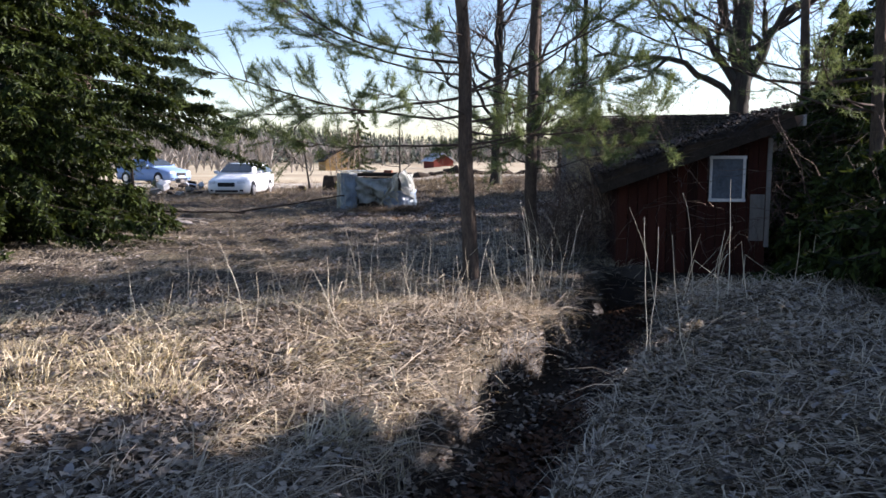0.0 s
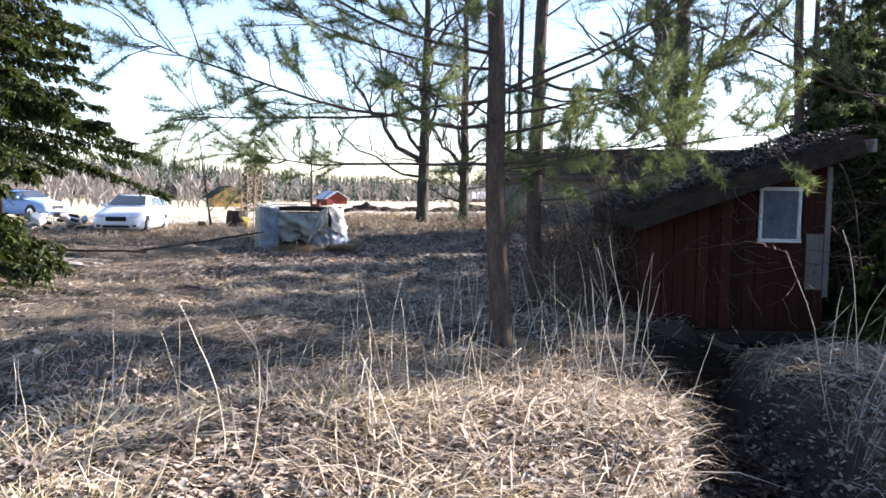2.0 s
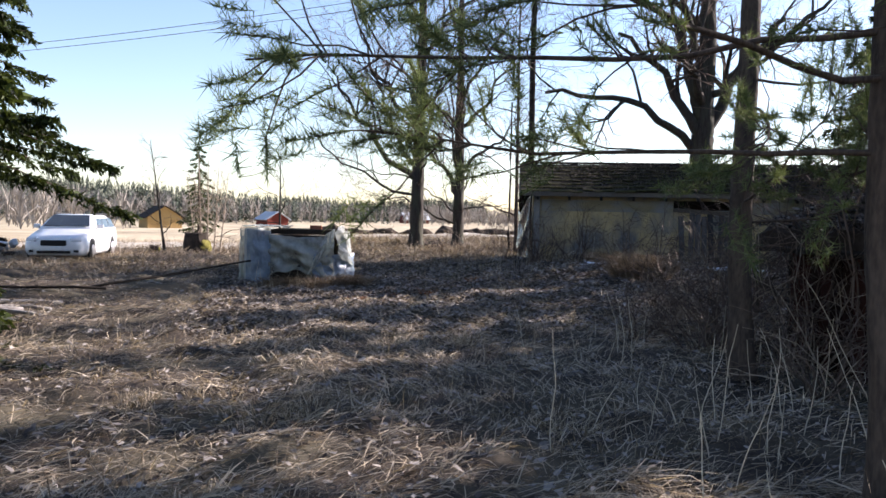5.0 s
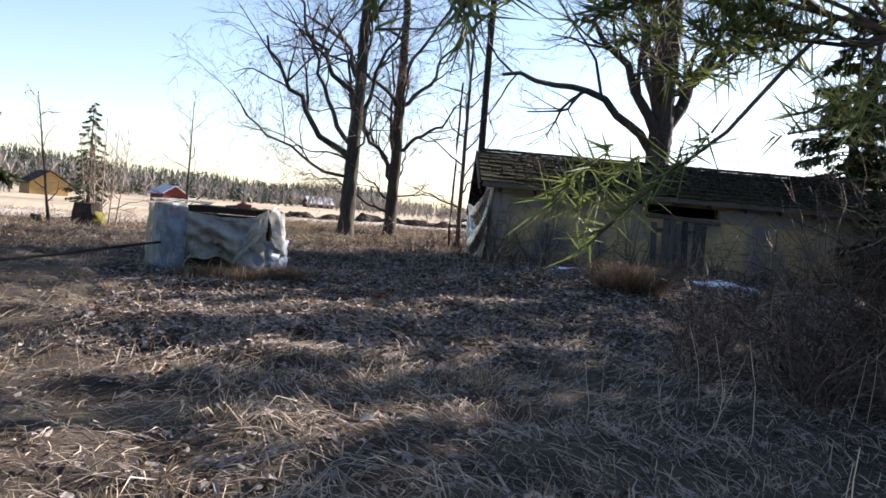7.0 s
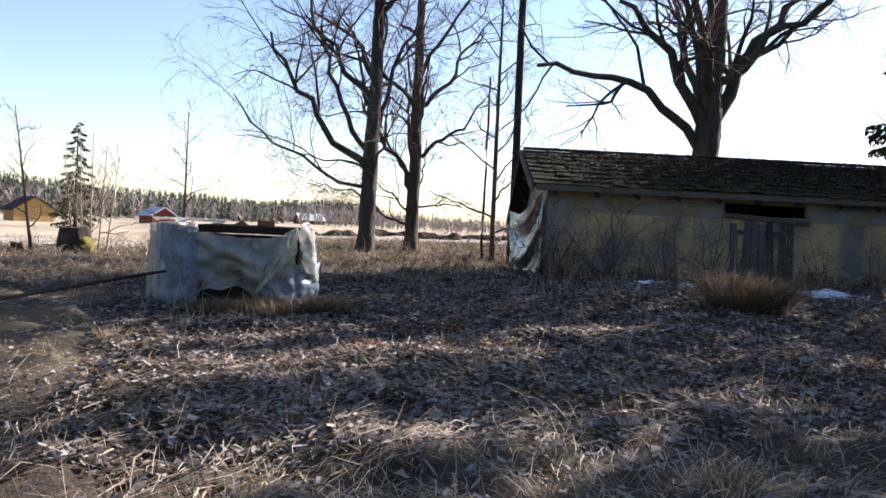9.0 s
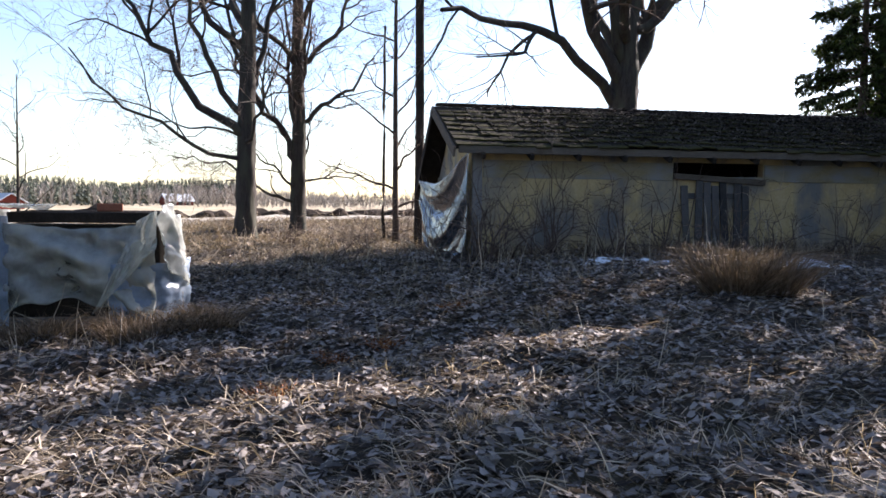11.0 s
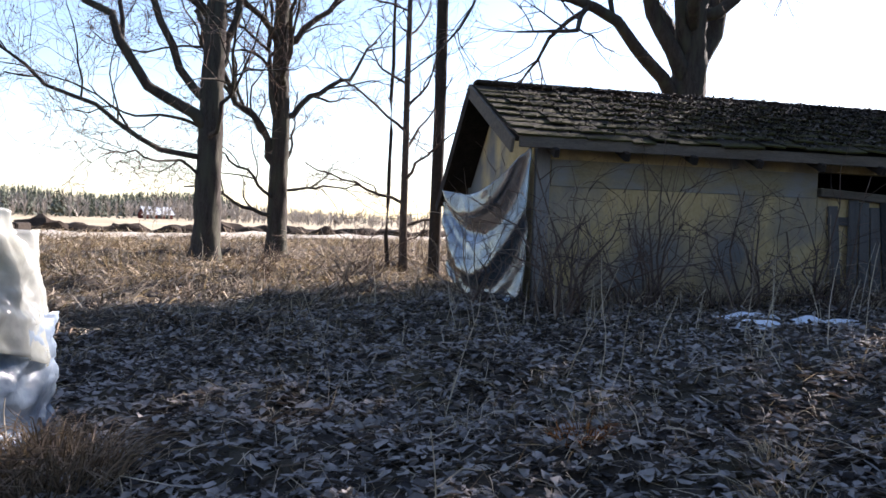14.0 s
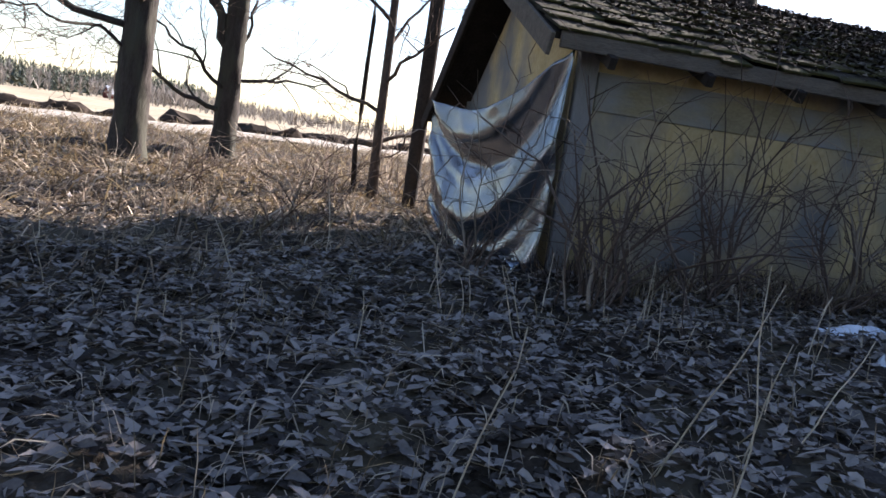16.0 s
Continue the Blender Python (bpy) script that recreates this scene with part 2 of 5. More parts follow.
def rough_up(bm, amp, scale=2.0, seed=0.0):
    for v in bm.verts:
        v.co += noise.noise_vector(v.co * scale + Vector((seed, seed, seed))) * amp
    return bm


class Tubes:
    """Collects tapered tubes into one mesh."""

    def __init__(self):
        self.V, self.F, self.n = [], [], 0

    def add(self, pts, radii, sides=5, bark=0.0):
        P = np.asarray(pts, float)
        T = np.gradient(P, axis=0)
        T /= np.linalg.norm(T, axis=1)[:, None] + 1e-9
        ref = np.array([0.0, 0, 1.0]) if abs(T[0, 2]) < 0.9 else np.array([1.0, 0, 0])
        A = np.cross(T, ref)
        A /= np.linalg.norm(A, axis=1)[:, None] + 1e-9
        B = np.cross(T, A)
        an = np.linspace(0, 2 * np.pi, sides, endpoint=False)
        R = np.asarray(radii, float)[:, None, None]
        if bark:
            around = np.arange(sides)[None] * 0.9 + 0 * P[:, 2:3]
            R = R * (1 + bark * (vnoise(around, P[:, 2:3] * 5 + 0 * around, 4) + 0.6 * vnoise(around * 1.7, P[:, 2:3] * 13 + 0 * around, 8)))[:, :, None]
        ring = P[:, None] + R * (np.cos(an)[None, :, None] * A[:, None] + np.sin(an)[None, :, None] * B[:, None])
        self.V.append(ring.reshape(-1, 3))
        k = len(P)
        i = np.arange(k - 1)[:, None] * sides
        j = np.arange(sides)[None]
        j2 = (j + 1) % sides
        self.F.append(np.stack([i + j, i + j2, i + sides + j2, i + sides + j], -1).reshape(-1, 4) + self.n)
        self.n += k * sides

    def put(self, name, material, parent=None, label="", smooth=True):
        return put(name, np.concatenate(self.V), np.concatenate(self.F), material, parent, label, smooth)


def vnoise(x, y, seed=0):
    """Smooth value noise on arrays, -1 to 1."""
    xi, yi = np.floor(x).astype(np.int64), np.floor(y).astype(np.int64)
    fx, fy = x - xi, y - yi
    fx, fy = fx * fx * (3 - 2 * fx), fy * fy * (3 - 2 * fy)

    def h(a, b):
        v = (a * 374761393 + b * 668265263 + seed * 982451653) & 0x7FFFFFFF
        v = ((v ^ (v >> 13)) * 1274126177) & 0x7FFFFFFF
        return ((v ^ (v >> 16)) & 0xFFFF) / 32767.5 - 1

    return (h(xi, yi) * (1 - fx) + h(xi + 1, yi) * fx) * (1 - fy) + (h(xi, yi + 1) * (1 - fx) + h(xi + 1, yi + 1) * fx) * fy


def S(u):
    u = np.clip(u, 0, 1)
    return u * u * (3 - 2 * u)


# ---- ground ----
DITCH = ((-0.02, 4.0), (0.32, 5.1), (0.78, 6.3), (1.4, 7.4), (1.85, 8.5), (2.15, 9.8), (2.5, 11.3), (3.0, 12.2), (4.4, 12.5))


def ditch_distance(x, y):
    d = np.full(np.shape(x), 1e9)
    for (ax, ay), (bx, by) in zip(DITCH, DITCH[1:]):
        ux, uy = bx - ax, by - ay
        k = np.clip(((x - ax) * ux + (y - ay) * uy) / (ux * ux + uy * uy), 0, 1)
        d = np.minimum(d, np.hypot(x - ax - k * ux, y - ay - k * uy))
    return d


def height(x, y):
    """The ground's height, for arrays or numbers."""
    x, y = np.asarray(x, float), np.asarray(y, float)
    z = -0.27 + 0.4 * np.exp(-((np.minimum(y, 60) + 1.0) / 4.0) ** 2) + np.where(y < -1, 0.4 * (1 - np.exp(-((y + 1) / 4.0) ** 2)), 0)
    z = z + 0.2 * np.exp(-(((x + 0.7) / 2.4) ** 2) - ((y - 7.8) / 1.6) ** 2)
    z = z + 0.42 * S((x - 1.2) / 2.2) * S((y + 1) / 4) * (1 - S((y - 7.8) / 3.2)) - 0.22 * S((x - 2.2) / 1.5) * S((y - 10) / 2) * (1 - S((y - 15) / 3))
    z = z + 0.45 * S((x + 1) / 6.5) * S((y - 17) / 7) * (1 - S((y - 28) / 4))
    z = z + 0.45 * S((y - 27) / 9) * S((x + 4.5) / 5.5)
    z = z - 1.1 * S((y - 48) / 110)
    far = np.hypot(x, y)
    z = z + 9.0 * S((far - 170) / 260) * S((-x - 20) / 120) + 2.0 * S((far - 300) / 300)
    near = 1 - S((far - 50) / 30)
    z = z + near * (0.06 * vnoise(x * 0.9, y * 0.9, 1) + 0.045 * vnoise(x * 2.7, y * 2.7, 2) + 0.015 * vnoise(x * 7, y * 7, 3))
    z = z + near * S((y - 8.5) / 2) * (0.1 * np.maximum(0, vnoise(x * 2.1, y * 2.1, 21)) ** 1.5 + 0.05 * np.maximum(0, vnoise(x * 4.3, y * 4.3, 22)))
    d = ditch_distance(x, y) + 0.1 * vnoise(x * 1.6, y * 1.6, 5)
    return z - 0.74 * (1 - S((d - 0.3) / 0.42))


def ground_z(x, y):
    return float(height(x, y))


def axis(lo, hi, step, far, grow):
    mid = list(np.arange(lo, hi + step / 2, step))
    a, s = [], step
    while (mid[-1] if not a else a[-1]) < far:
        s *= grow
        a.append((mid[-1] if not a else a[-1]) + s)
    b, s = [], step
    while (mid[0] if not b else b[-1]) > -far:
        s *= grow
        b.append((mid[0] if not b else b[-1]) - s)
    return np.array(b[::-1] + mid + a)


def build_ground():
    xs, ys = axis(-9, 9, 0.14, 900, 1.1), axis(-1, 35, 0.14, 900, 1.09)
    X, Y = np.meshgrid(xs, ys)
    V = np.stack([X, Y, height(X, Y)], -1).reshape(-1, 3)
    w, h = len(xs), len(ys)
    i = (np.arange(h - 1)[:, None] * w + np.arange(w - 1)[None]).ravel()
    F = np.stack([i, i + 1, i + w + 1, i + w], -1)
    ob = put("ground", V, F, M_GROUND, smooth=True)
    ob.data.materials.append(M_FIELD)
    cy = V[F].mean(1)
    edge = 47 + 3 * vnoise(cy[:, 0] * 0.12, cy[:, 1] * 0.02, 9)
    ob.data.materials.append(M_MUD)
    index = ((cy[:, 1] > edge) | (np.abs(cy[:, 0]) > 70)).astype(np.int32)
    index[ditch_distance(cy[:, 0], cy[:, 1]) + 0.12 * vnoise(cy[:, 0] * 3, cy[:, 1] * 3, 6) < 0.62] = 2
    ob.data.polygons.foreach_set("material_index", index)
    tagged(ob, "brown leaf litter and dry grass ground with a ditch", "ground", kind="structure")


build_ground()


def build_road():
    pts = [(-70, 52), (-30, 45.5), (-12, 44.2), (-4, 45.2), (8, 50), (30, 64), (70, 95)]
    t = np.linspace(0, len(pts) - 1, 90)
    cx, cy = np.interp(t, range(len(pts)), [p[0] for p in pts]), np.interp(t, range(len(pts)), [p[1] for p in pts])
    k = np.ones(9) / 9
    cy = np.convolve(np.pad(cy, 4, mode="edge"), k, "valid")
    dx, dy = np.gradient(cx), np.gradient(cy)
    L = np.hypot(dx, dy)
    rows = []
    for o in np.linspace(-1, 1, 7):
        px, py = cx - dy / L * o * 2.6, cy + dx / L * o * 2.6
        rows.append(np.stack([px, py, height(px, py) + 0.07 * (1 - o * o) + 0.03], -1))
    V = np.stack(rows, 1).reshape(-1, 3)
    i = (np.arange(89)[:, None] * 7 + np.arange(6)[None]).ravel()
    tagged(put("road", V, np.stack([i, i + 1, i + 8, i + 7], -1), M_ROAD, smooth=True), "pale sunlit gravel road across the yard", "road", kind="structure")


build_road()
# still water at the bottom of the ditch
bm = bmesh.new()
for k, ((ax, ay), (bx, by)) in enumerate(zip(DITCH, DITCH[1:])):
    d = Vector((bx - ax, by - ay, 0)).normalized()
    s = Vector((-d.y, d.x, 0)) * 0.36
    a, b = Vector((ax, ay, -0.9)) - d * 0.1, Vector((bx, by, -0.9)) + d * 0.1
    a.z = b.z = -0.9 + 0.004 * k
    bm.faces.new([bm.verts.new(p) for p in (a - s, b - s, b + s, a + s)])
tagged(part("water", bm, M_WATER), "dark brown still water in a narrow ditch", "water", kind="structure")


# ---- trees ----
def wander(p, d, length, n, bend, rise, r):
    """A crooked line of n steps from p along d."""
    p, d = np.array(p, float), np.array(d, float)
    d /= np.linalg.norm(d)
    out = [p.copy()]
    for _ in range(n):
        d = d + r.normal(0, bend, 3) + np.array([0, 0, rise])
        d /= np.linalg.norm(d)
        p = p + d * length / n
        out.append(p.copy())
    return np.array(out)


def side_dir(d, r, spread):
    """A direction that leaves d at about spread radians."""
    d = d / (np.linalg.norm(d) + 1e-9)
    a = np.cross(d, r.normal(0, 1, 3))
    a /= np.linalg.norm(a) + 1e-9
    return d * math.cos(spread) + a * math.sin(spread)


def arched(p, az, e0, e1, length, n, bend, r):
    """A crooked line whose rise goes from e0 to e1 degrees."""
    p, out = np.array(p, float), [np.array(p, float)]
    for k in range(n):
        e = math.radians(e0 + (e1 - e0) * k / (n - 1)) + r.normal(0, bend)
        a = math.radians(az) + r.normal(0, bend)
        p = p + np.array([math.cos(a) * math.cos(e), math.sin(a) * math.cos(e), math.sin(e)]) * length / n
        out.append(p.copy())
    return np.array(out)


def grow(tubes, p, d, length, rad, level, r, twig, rise=0.03, bend=0.19, kids=(5, 6, 5, 2), arch=None):
    n = max(3, 8 - 2 * level)
    if arch:
        n = 11
        pts = arched(p, *arch, length, n, 0.27, r)
    else:
        pts = wander(p, d, length, n, bend, rise, r)
    radii = rad * np.linspace(1, 0.3 if level < 3 else 0.35, n + 1)
    (tubes if level < 2 else twig).add(pts, radii, (7, 5, 3, 3, 3)[min(level, 4)])
    if level >= len(kids):
        return
    for k in range(kids[level]):
        f = r.uniform(0.25, 1.0)
        i = min(n - 1, int(f * n))
        q = pts[i] + (pts[i + 1] - pts[i]) * (f * n - i)
        dd = side_dir(pts[i + 1] - pts[i], r, r.uniform(0.5, 1.0))
        grow(tubes, q, dd, length * r.uniform(0.4, 0.66), max(0.005, rad * (1 - 0.7 * f) * r.uniform(0.45, 0.7)), level + 1, r, twig, rise, bend * 1.15, kids)


def bare_tree(name, x, y, h, rad, limbs, label, seed, lean=(0, 0), bark=None, kids=(5, 6, 5, 1), twigmat=None):
    """A leafless tree; limbs: (height, azimuth in degrees, rise in degrees, length, radius)."""
    r = np.random.default_rng(seed)
    t = thing(name, pose(x, y, ground_z(x, y) - 0.08), label, "tree", "bare trees")
    tr = Tubes()
    n = 14
    zz = np.linspace(0, h, n)
    wob = np.cumsum(r.normal(0, 0.045, (n, 2)), 0) * rad * 2.2
    wob[0] = 0
    pts = np.stack([wob[:, 0] + lean[0] * zz / h, wob[:, 1] + lean[1] * zz / h, zz], -1)
    zz2 = np.concatenate([[0, 0.12, 0.35], np.linspace(0.5, h, 14 if rad < 0.15 else 90)])
    pts2 = np.stack([np.interp(zz2, zz, pts[:, k]) for k in range(3)], -1)
    rr = rad * (1 - 0.8 * (zz2 / h) ** 1.1) * (1 + 0.55 * np.exp(-zz2 / 0.22))
    tr.add(pts2, np.maximum(rr, 0.01), 10 if rad < 0.15 else 26, 0.0 if rad < 0.15 else 0.12)
    tr.put("trunk", bark or M_OAKBARK, t)
    for zl, az, el, ln, lr, *end in limbs:
        tb, tw = Tubes(), Tubes()
        p = [np.interp(zl, zz, pts[:, k]) for k in range(3)]
        a, e = math.radians(az), math.radians(el)
        grow(tb, p, (math.cos(a) * math.cos(e), math.sin(a) * math.cos(e), math.sin(e)), ln, lr, 0, r, tw, kids=kids, arch=(az, el, end[0]) if end else None)
        ob = tb.put("limb", bark or M_OAKBARK, t)
        tagged(tw.put("twig_mass", twigmat or M_TWIG, ob), kind="stuff")
    return t


def auto_limbs(seed, z0, z1, count, ln, lr, el=(15, 60)):
    r = np.random.default_rng(seed)
    out = []
    for k in range(count):
        f = k / max(1, count - 1)
        out.append((z0 + (z1 - z0) * f, (k * 137.5 + r.uniform(-25, 25)) % 360, el[0] + (el[1] - el[0]) * f + r.uniform(-10, 10), ln * (1 - 0.55 * f) * r.uniform(0.8, 1.15), lr * (1 - 0.6 * f)))
    return out


def blades(P, D, length, width, r, droop=0.0):
    """Narrow three-sided blades at points P along directions D."""
    n = len(P)
    D = D / (np.linalg.norm(D, axis=1)[:, None] + 1e-9)
    W = np.cross(D, r.normal(0, 1, (n, 3)))
    W /= np.linalg.norm(W, axis=1)[:, None] + 1e-9
    L = (length * r.uniform(0.7, 1.25, n))[:, None]
    tip = P + D * L
    tip[:, 2] -= droop * L[:, 0]
    V = np.stack([P - W * width / 2, P + W * width / 2, tip], 1).reshape(-1, 3)
    return V, np.arange(3 * n).reshape(-1, 3)


def pine(x, y, h, rad, label, seed, z0, branches, reach, needle=0.085, per=22, lean=(0, 0), extra=(), skip=None):
    """A pine with long bent branches and bunches of needles; extra: single branches (height, azimuth, rise, length)."""
    r = np.random.default_rng(seed)
    t = thing("pine_tree", pose(x, y, ground_z(x, y) - 0.06), label, "tree", "pines")
    tr = Tubes()
    zz = np.concatenate([[0, 0.12, 0.3], np.linspace(0.4, h, 110 if rad > 0.11 else 30)])
    w = np.stack([0.05 * vnoise(zz * 0.6, zz * 0, seed), 0.05 * vnoise(zz * 0.6, zz * 0, seed + 50)], -1) * np.minimum(1, zz)[:, None]
    pts = np.stack([w[:, 0] + lean[0] * zz / h, w[:, 1] + lean[1] * zz / h, zz], -1)
    tr.add(pts, rad * (1 - 0.75 * zz / h) * (1 + 0.35 * np.exp(-zz / 0.2)), 22 if rad > 0.11 else 10, 0.07)
    tr.put("trunk", M_PINEBARK, t)
    rows = list(extra)
    for k in range(branches):
        f = k / max(1, branches - 1)
        rows.append((z0 + (h - z0) * f * 0.97, r.uniform(0, 360), r.uniform(-8, 18) + 25 * f, reach * (1 - 0.75 * f) * r.uniform(0.6, 1.1)))
    for zl, az, el, ln in rows:
        if skip and skip[0] < az < skip[1] and zl < 7:
            continue
        wood, P, D = Tubes(), [], []
        a, e = math.radians(az), math.radians(el)
        p = [np.interp(zl, zz, pts[:, k]) for k in range(3)]
        line = wander(p, (math.cos(a) * math.cos(e), math.sin(a) * math.cos(e), math.sin(e)), ln, 9, 0.09, 0.035, r)
        wood.add(line, (0.006 + 0.0045 * ln) * np.linspace(1, 0.25, 10), 5)
        for q in range(int(4 + ln * 5.5)):
            f = r.uniform(0.3, 1) ** 0.75
            i = min(8, int(f * 9))
            b = line[i] + (line[i + 1] - line[i]) * (f * 9 - i)
            s = wander(b, side_dir(line[i + 1] - line[i], r, r.uniform(0.4, 1.1)) + np.array([0, 0, 0.12]), r.uniform(0.25, 0.8) * min(1, ln * 0.5), 4, 0.2, 0.05, r)
            wood.add(s, np.linspace(0.007, 0.003, 5), 3)
            for tip in (s[-1], s[-1] + r.normal(0, 0.05, 3), s[-2], s[-1] + r.normal(0, 0.09, 3)):
                d0 = s[-1] - s[-2]
                d0 /= np.linalg.norm(d0) + 1e-9
                back = r.uniform(-0.16, 0.03, per)[:, None] * d0
                P.append(tip + back)
                D.append(d0 * r.uniform(0.1, 0.8, per)[:, None] + r.normal(0, 0.7, (per, 3)) + np.array([0, 0, 0.25]))
        ob = wood.put("branch", M_PINEBARK, t)
        V, F = blades(np.concatenate(P), np.concatenate(D), needle, 0.006, r)
        tagged(put("needles", V, F, M_NEEDLE, ob), "green pine needles", kind="stuff")
    return t


def spruce(x, y, h, radius, label, seed, boughs=210, skirt=0.1, per=9):
    """A spruce: drooping boughs hung with fans of short needled twigs."""
    r = np.random.default_rng(seed)
    t = thing("spruce_tree", pose(x, y, ground_z(x, y) - 0.06), label, "tree", "spruces")
    tr = Tubes()
    zz = np.linspace(0, h, 10)
    tr.add(np.stack([zz * 0, zz * 0, zz], -1), 0.03 * h * 0.6 * (1 - 0.95 * zz / h) + 0.01, 10)
    tr.put("trunk", M_PINEBARK, t)
    wood, P, D = Tubes(), [], []
    for k in range(boughs):
        f = (k + 0.5) / boughs
        f = f ** 1.25
        zl = skirt + (h - skirt) * f
        ln = radius * (1 - f) ** 0.75 * r.uniform(0.62, 1.12) + 0.15
        a = k * 2.39996 + r.uniform(-0.3, 0.3)
        n = 10
        u = np.linspace(0, 1, n)
        sag = ln * (0.1 * u - 0.52 * u ** 2 + 0.25 * u ** 3) * r.uniform(0.4, 1.7) + r.normal(0, 0.1)
        az = a + 0.12 * np.sin(u * 3 + r.uniform(0, 6))
        line = np.stack([np.cos(az) * u * ln, np.sin(az) * u * ln, np.maximum(zl + sag, 0.05)], -1)
        wood.add(line, np.linspace(0.03, 0.005, n) * (0.5 + 0.5 * (1 - f)), 4)
        m = int(12 + ln * 20)
        uu = r.uniform(0.12, 1, m) ** 0.7
        B = np.stack([np.interp(uu, u, line[:, c]) for c in range(3)], -1)
        out = np.array([math.cos(a), math.sin(a), 0])
        perp = np.array([-out[1], out[0], 0])
        sgn = r.choice([-1, 1], m)[:, None]
        fan = out * 0.75 + perp * sgn * r.uniform(0.3, 1.0, (m, 1)) + np.array([0, 0, -1]) * r.uniform(0.2, 2.0, (m, 1))
        fan /= np.linalg.norm(fan, axis=1)[:, None]
        tl = (0.22 + 0.3 * (1 - uu)) * r.uniform(0.7, 1.3, m) * min(1.0, 0.4 + ln * 0.3)
        for j in range(per):
            g = j / per
            P.append(B + fan * (tl * g)[:, None] + r.normal(0, 0.012, (m, 3)))
            D.append(fan * 0.8 + r.normal(0, 0.45, (m, 3)))
    tagged(wood.put("bough_frame", M_PINEBARK, t), kind="stuff")
    V, F = blades(np.concatenate(P), np.concatenate(D), 0.135, 0.062, r)
    tagged(put("needles", V, F, M_SPRUCE, t), "dense dark green spruce needles", kind="stuff")
    return t


spruce(-9.9, 16.4, 14, 4.7, "tall dark green spruce with boughs down to the grass", 3, boughs=540, per=10)
spruce(-10.8, 24.5, 14, 4.7, "dark green spruce behind another spruce", 4, boughs=190, skirt=3.0)
spruce(7.2, 14.8, 3.8, 1.6, "young dark spruce beside the red shed", 5, boughs=110, per=7)
# junipers added, mostly out of view, to shade the right ditch bank
for sx, sy, sh in ((5.5, 10.5, 1.9), (6.1, 12.1, 2.2), (5.2, 9.2, 1.6), (5.2, 8.1, 1.6), (5.3, 7.1, 1.6), (5.2, 6.2, 1.7), (5.3, 5.6, 3.4), (5.6, 4.2, 3.8)):
    spruce(sx, sy, sh, 1.2, "low dark juniper added to shade the ditch bank", int(sy * 10), boughs=70, per=7)
spruce(6.8, 9.4, 1.9, 1.4, "low dark juniper added for shade at the thicket's edge", 25, boughs=70, per=7)
spruce(6.6, 6.6, 1.9, 1.4, "low dark juniper added for shade at the thicket's edge", 26, boughs=70, per=7)
# next eleven spruces are added to block the sun, mostly out of view
spruce(9.5, 6.6, 7.5, 2.2, "spruce added out of view to shade the ditch bank", 36, boughs=170, per=7)
spruce(12.0, 5.6, 11, 3.0, "tall spruce added out of view for shade", 35, boughs=120, per=5)
spruce(13.0, 14.2, 12, 3.3, "spruce added in the wood to cast shade", 39, boughs=140, per=6)
spruce(12.0, 17.3, 7.6, 2.6, "spruce added in the wood to cast shade", 40, boughs=150, per=6)
spruce(15.0, 27.7, 8, 2.4, "spruce added beside the end of the yellow shed to block the sun", 46, boughs=150, per=6)
spruce(15.8, 26.2, 8, 2.4, "spruce added behind the end of the yellow shed to block the sun", 42, boughs=150, per=6)
spruce(8.6, 17.4, 5, 2.0, "unseen spruce added in the thicket for shade", 43, boughs=130, per=6)
spruce(9.2, 15.6, 5, 2.0, "unseen spruce added in the thicket for shade", 44, boughs=130, per=6)
spruce(20.5, 29.4, 16, 4.0, "tall spruce behind the yellow shed, added for shade", 41, boughs=130, per=6)
spruce(13.4, 22.9, 8.0, 2.8, "spruce added in the wood to cast shade", 27, boughs=150, per=6)
spruce(12.2, 20.2, 7.8, 2.8, "spruce added in the wood to cast shade", 28, boughs=150, per=6)

pine(0.4, 11.0, 11, 0.112, "pine with flaking brown bark and low spreading branches", 11, 2.2, 28, 2.5, needle=0.1, per=64, lean=(-0.5, 0), extra=((2.65, 180, -2, 3.4), (2.4, 189, -5, 3.5), (2.0, 174, -2, 2.8), (2.95, 168, 3, 2.8), (3.1, 204, 3, 3.4), (2.3, 5, 4, 2.9), (2.7, 0, 20, 3.3), (2.7, 342, 0, 3.0), (2.0, 328, 2, 2.6), (1.9, 300, 8, 1.9), (2.4, 250, 10, 1.8)))
pine(1.6, 14.2, 12, 0.115, "pine with reddish upper bark beside the red shed", 12, 2.0, 34, 2.6, needle=0.1, per=64, skip=(15, 180), extra=((1.7, 250, 5, 2.3), (1.5, 320, 5, 2.0), (1.9, 280, 0, 2.2)))
pine(6.2, 11.5, 9, 0.11, "pine leaning over the ditch bank", 45, 2.6, 14, 2.0, per=26, extra=((2.6, 186, 2, 3.6), (3.1, 183, -2, 4.8), (3.2, 200, -2, 4.0), (2.7, 225, 0, 3.0)))
pine(12.9, 24.0, 11, 0.12, "slim pine by the end of the yellow shed", 13, 1.6, 30, 2.2, per=14)
pine(15.6, 27.6, 9, 0.11, "slim pine in the thicket", 14, 1.2, 40, 2.5, per=16)
pine(19.0, 29.8, 13, 0.15, "pine behind the far end of the yellow shed", 29, 1.5, 40, 3.0, per=16)
pine(-12.2, 31.5, 4.5, 0.07, "young sunlit pine behind the spruces", 30, 0.4, 26, 1.6, per=14)
pine(8.2, 18.5, 11, 0.14, "pine standing in the thicket behind the red shed", 15, 2.2, 28, 2.6, per=14)
# four pines that stay out of view, added for the shade they cast
pine(11.5, 15.0, 12, 0.15, "unseen pine added for shade at the edge of the wood", 17, 1.5, 30, 2.8, per=14)
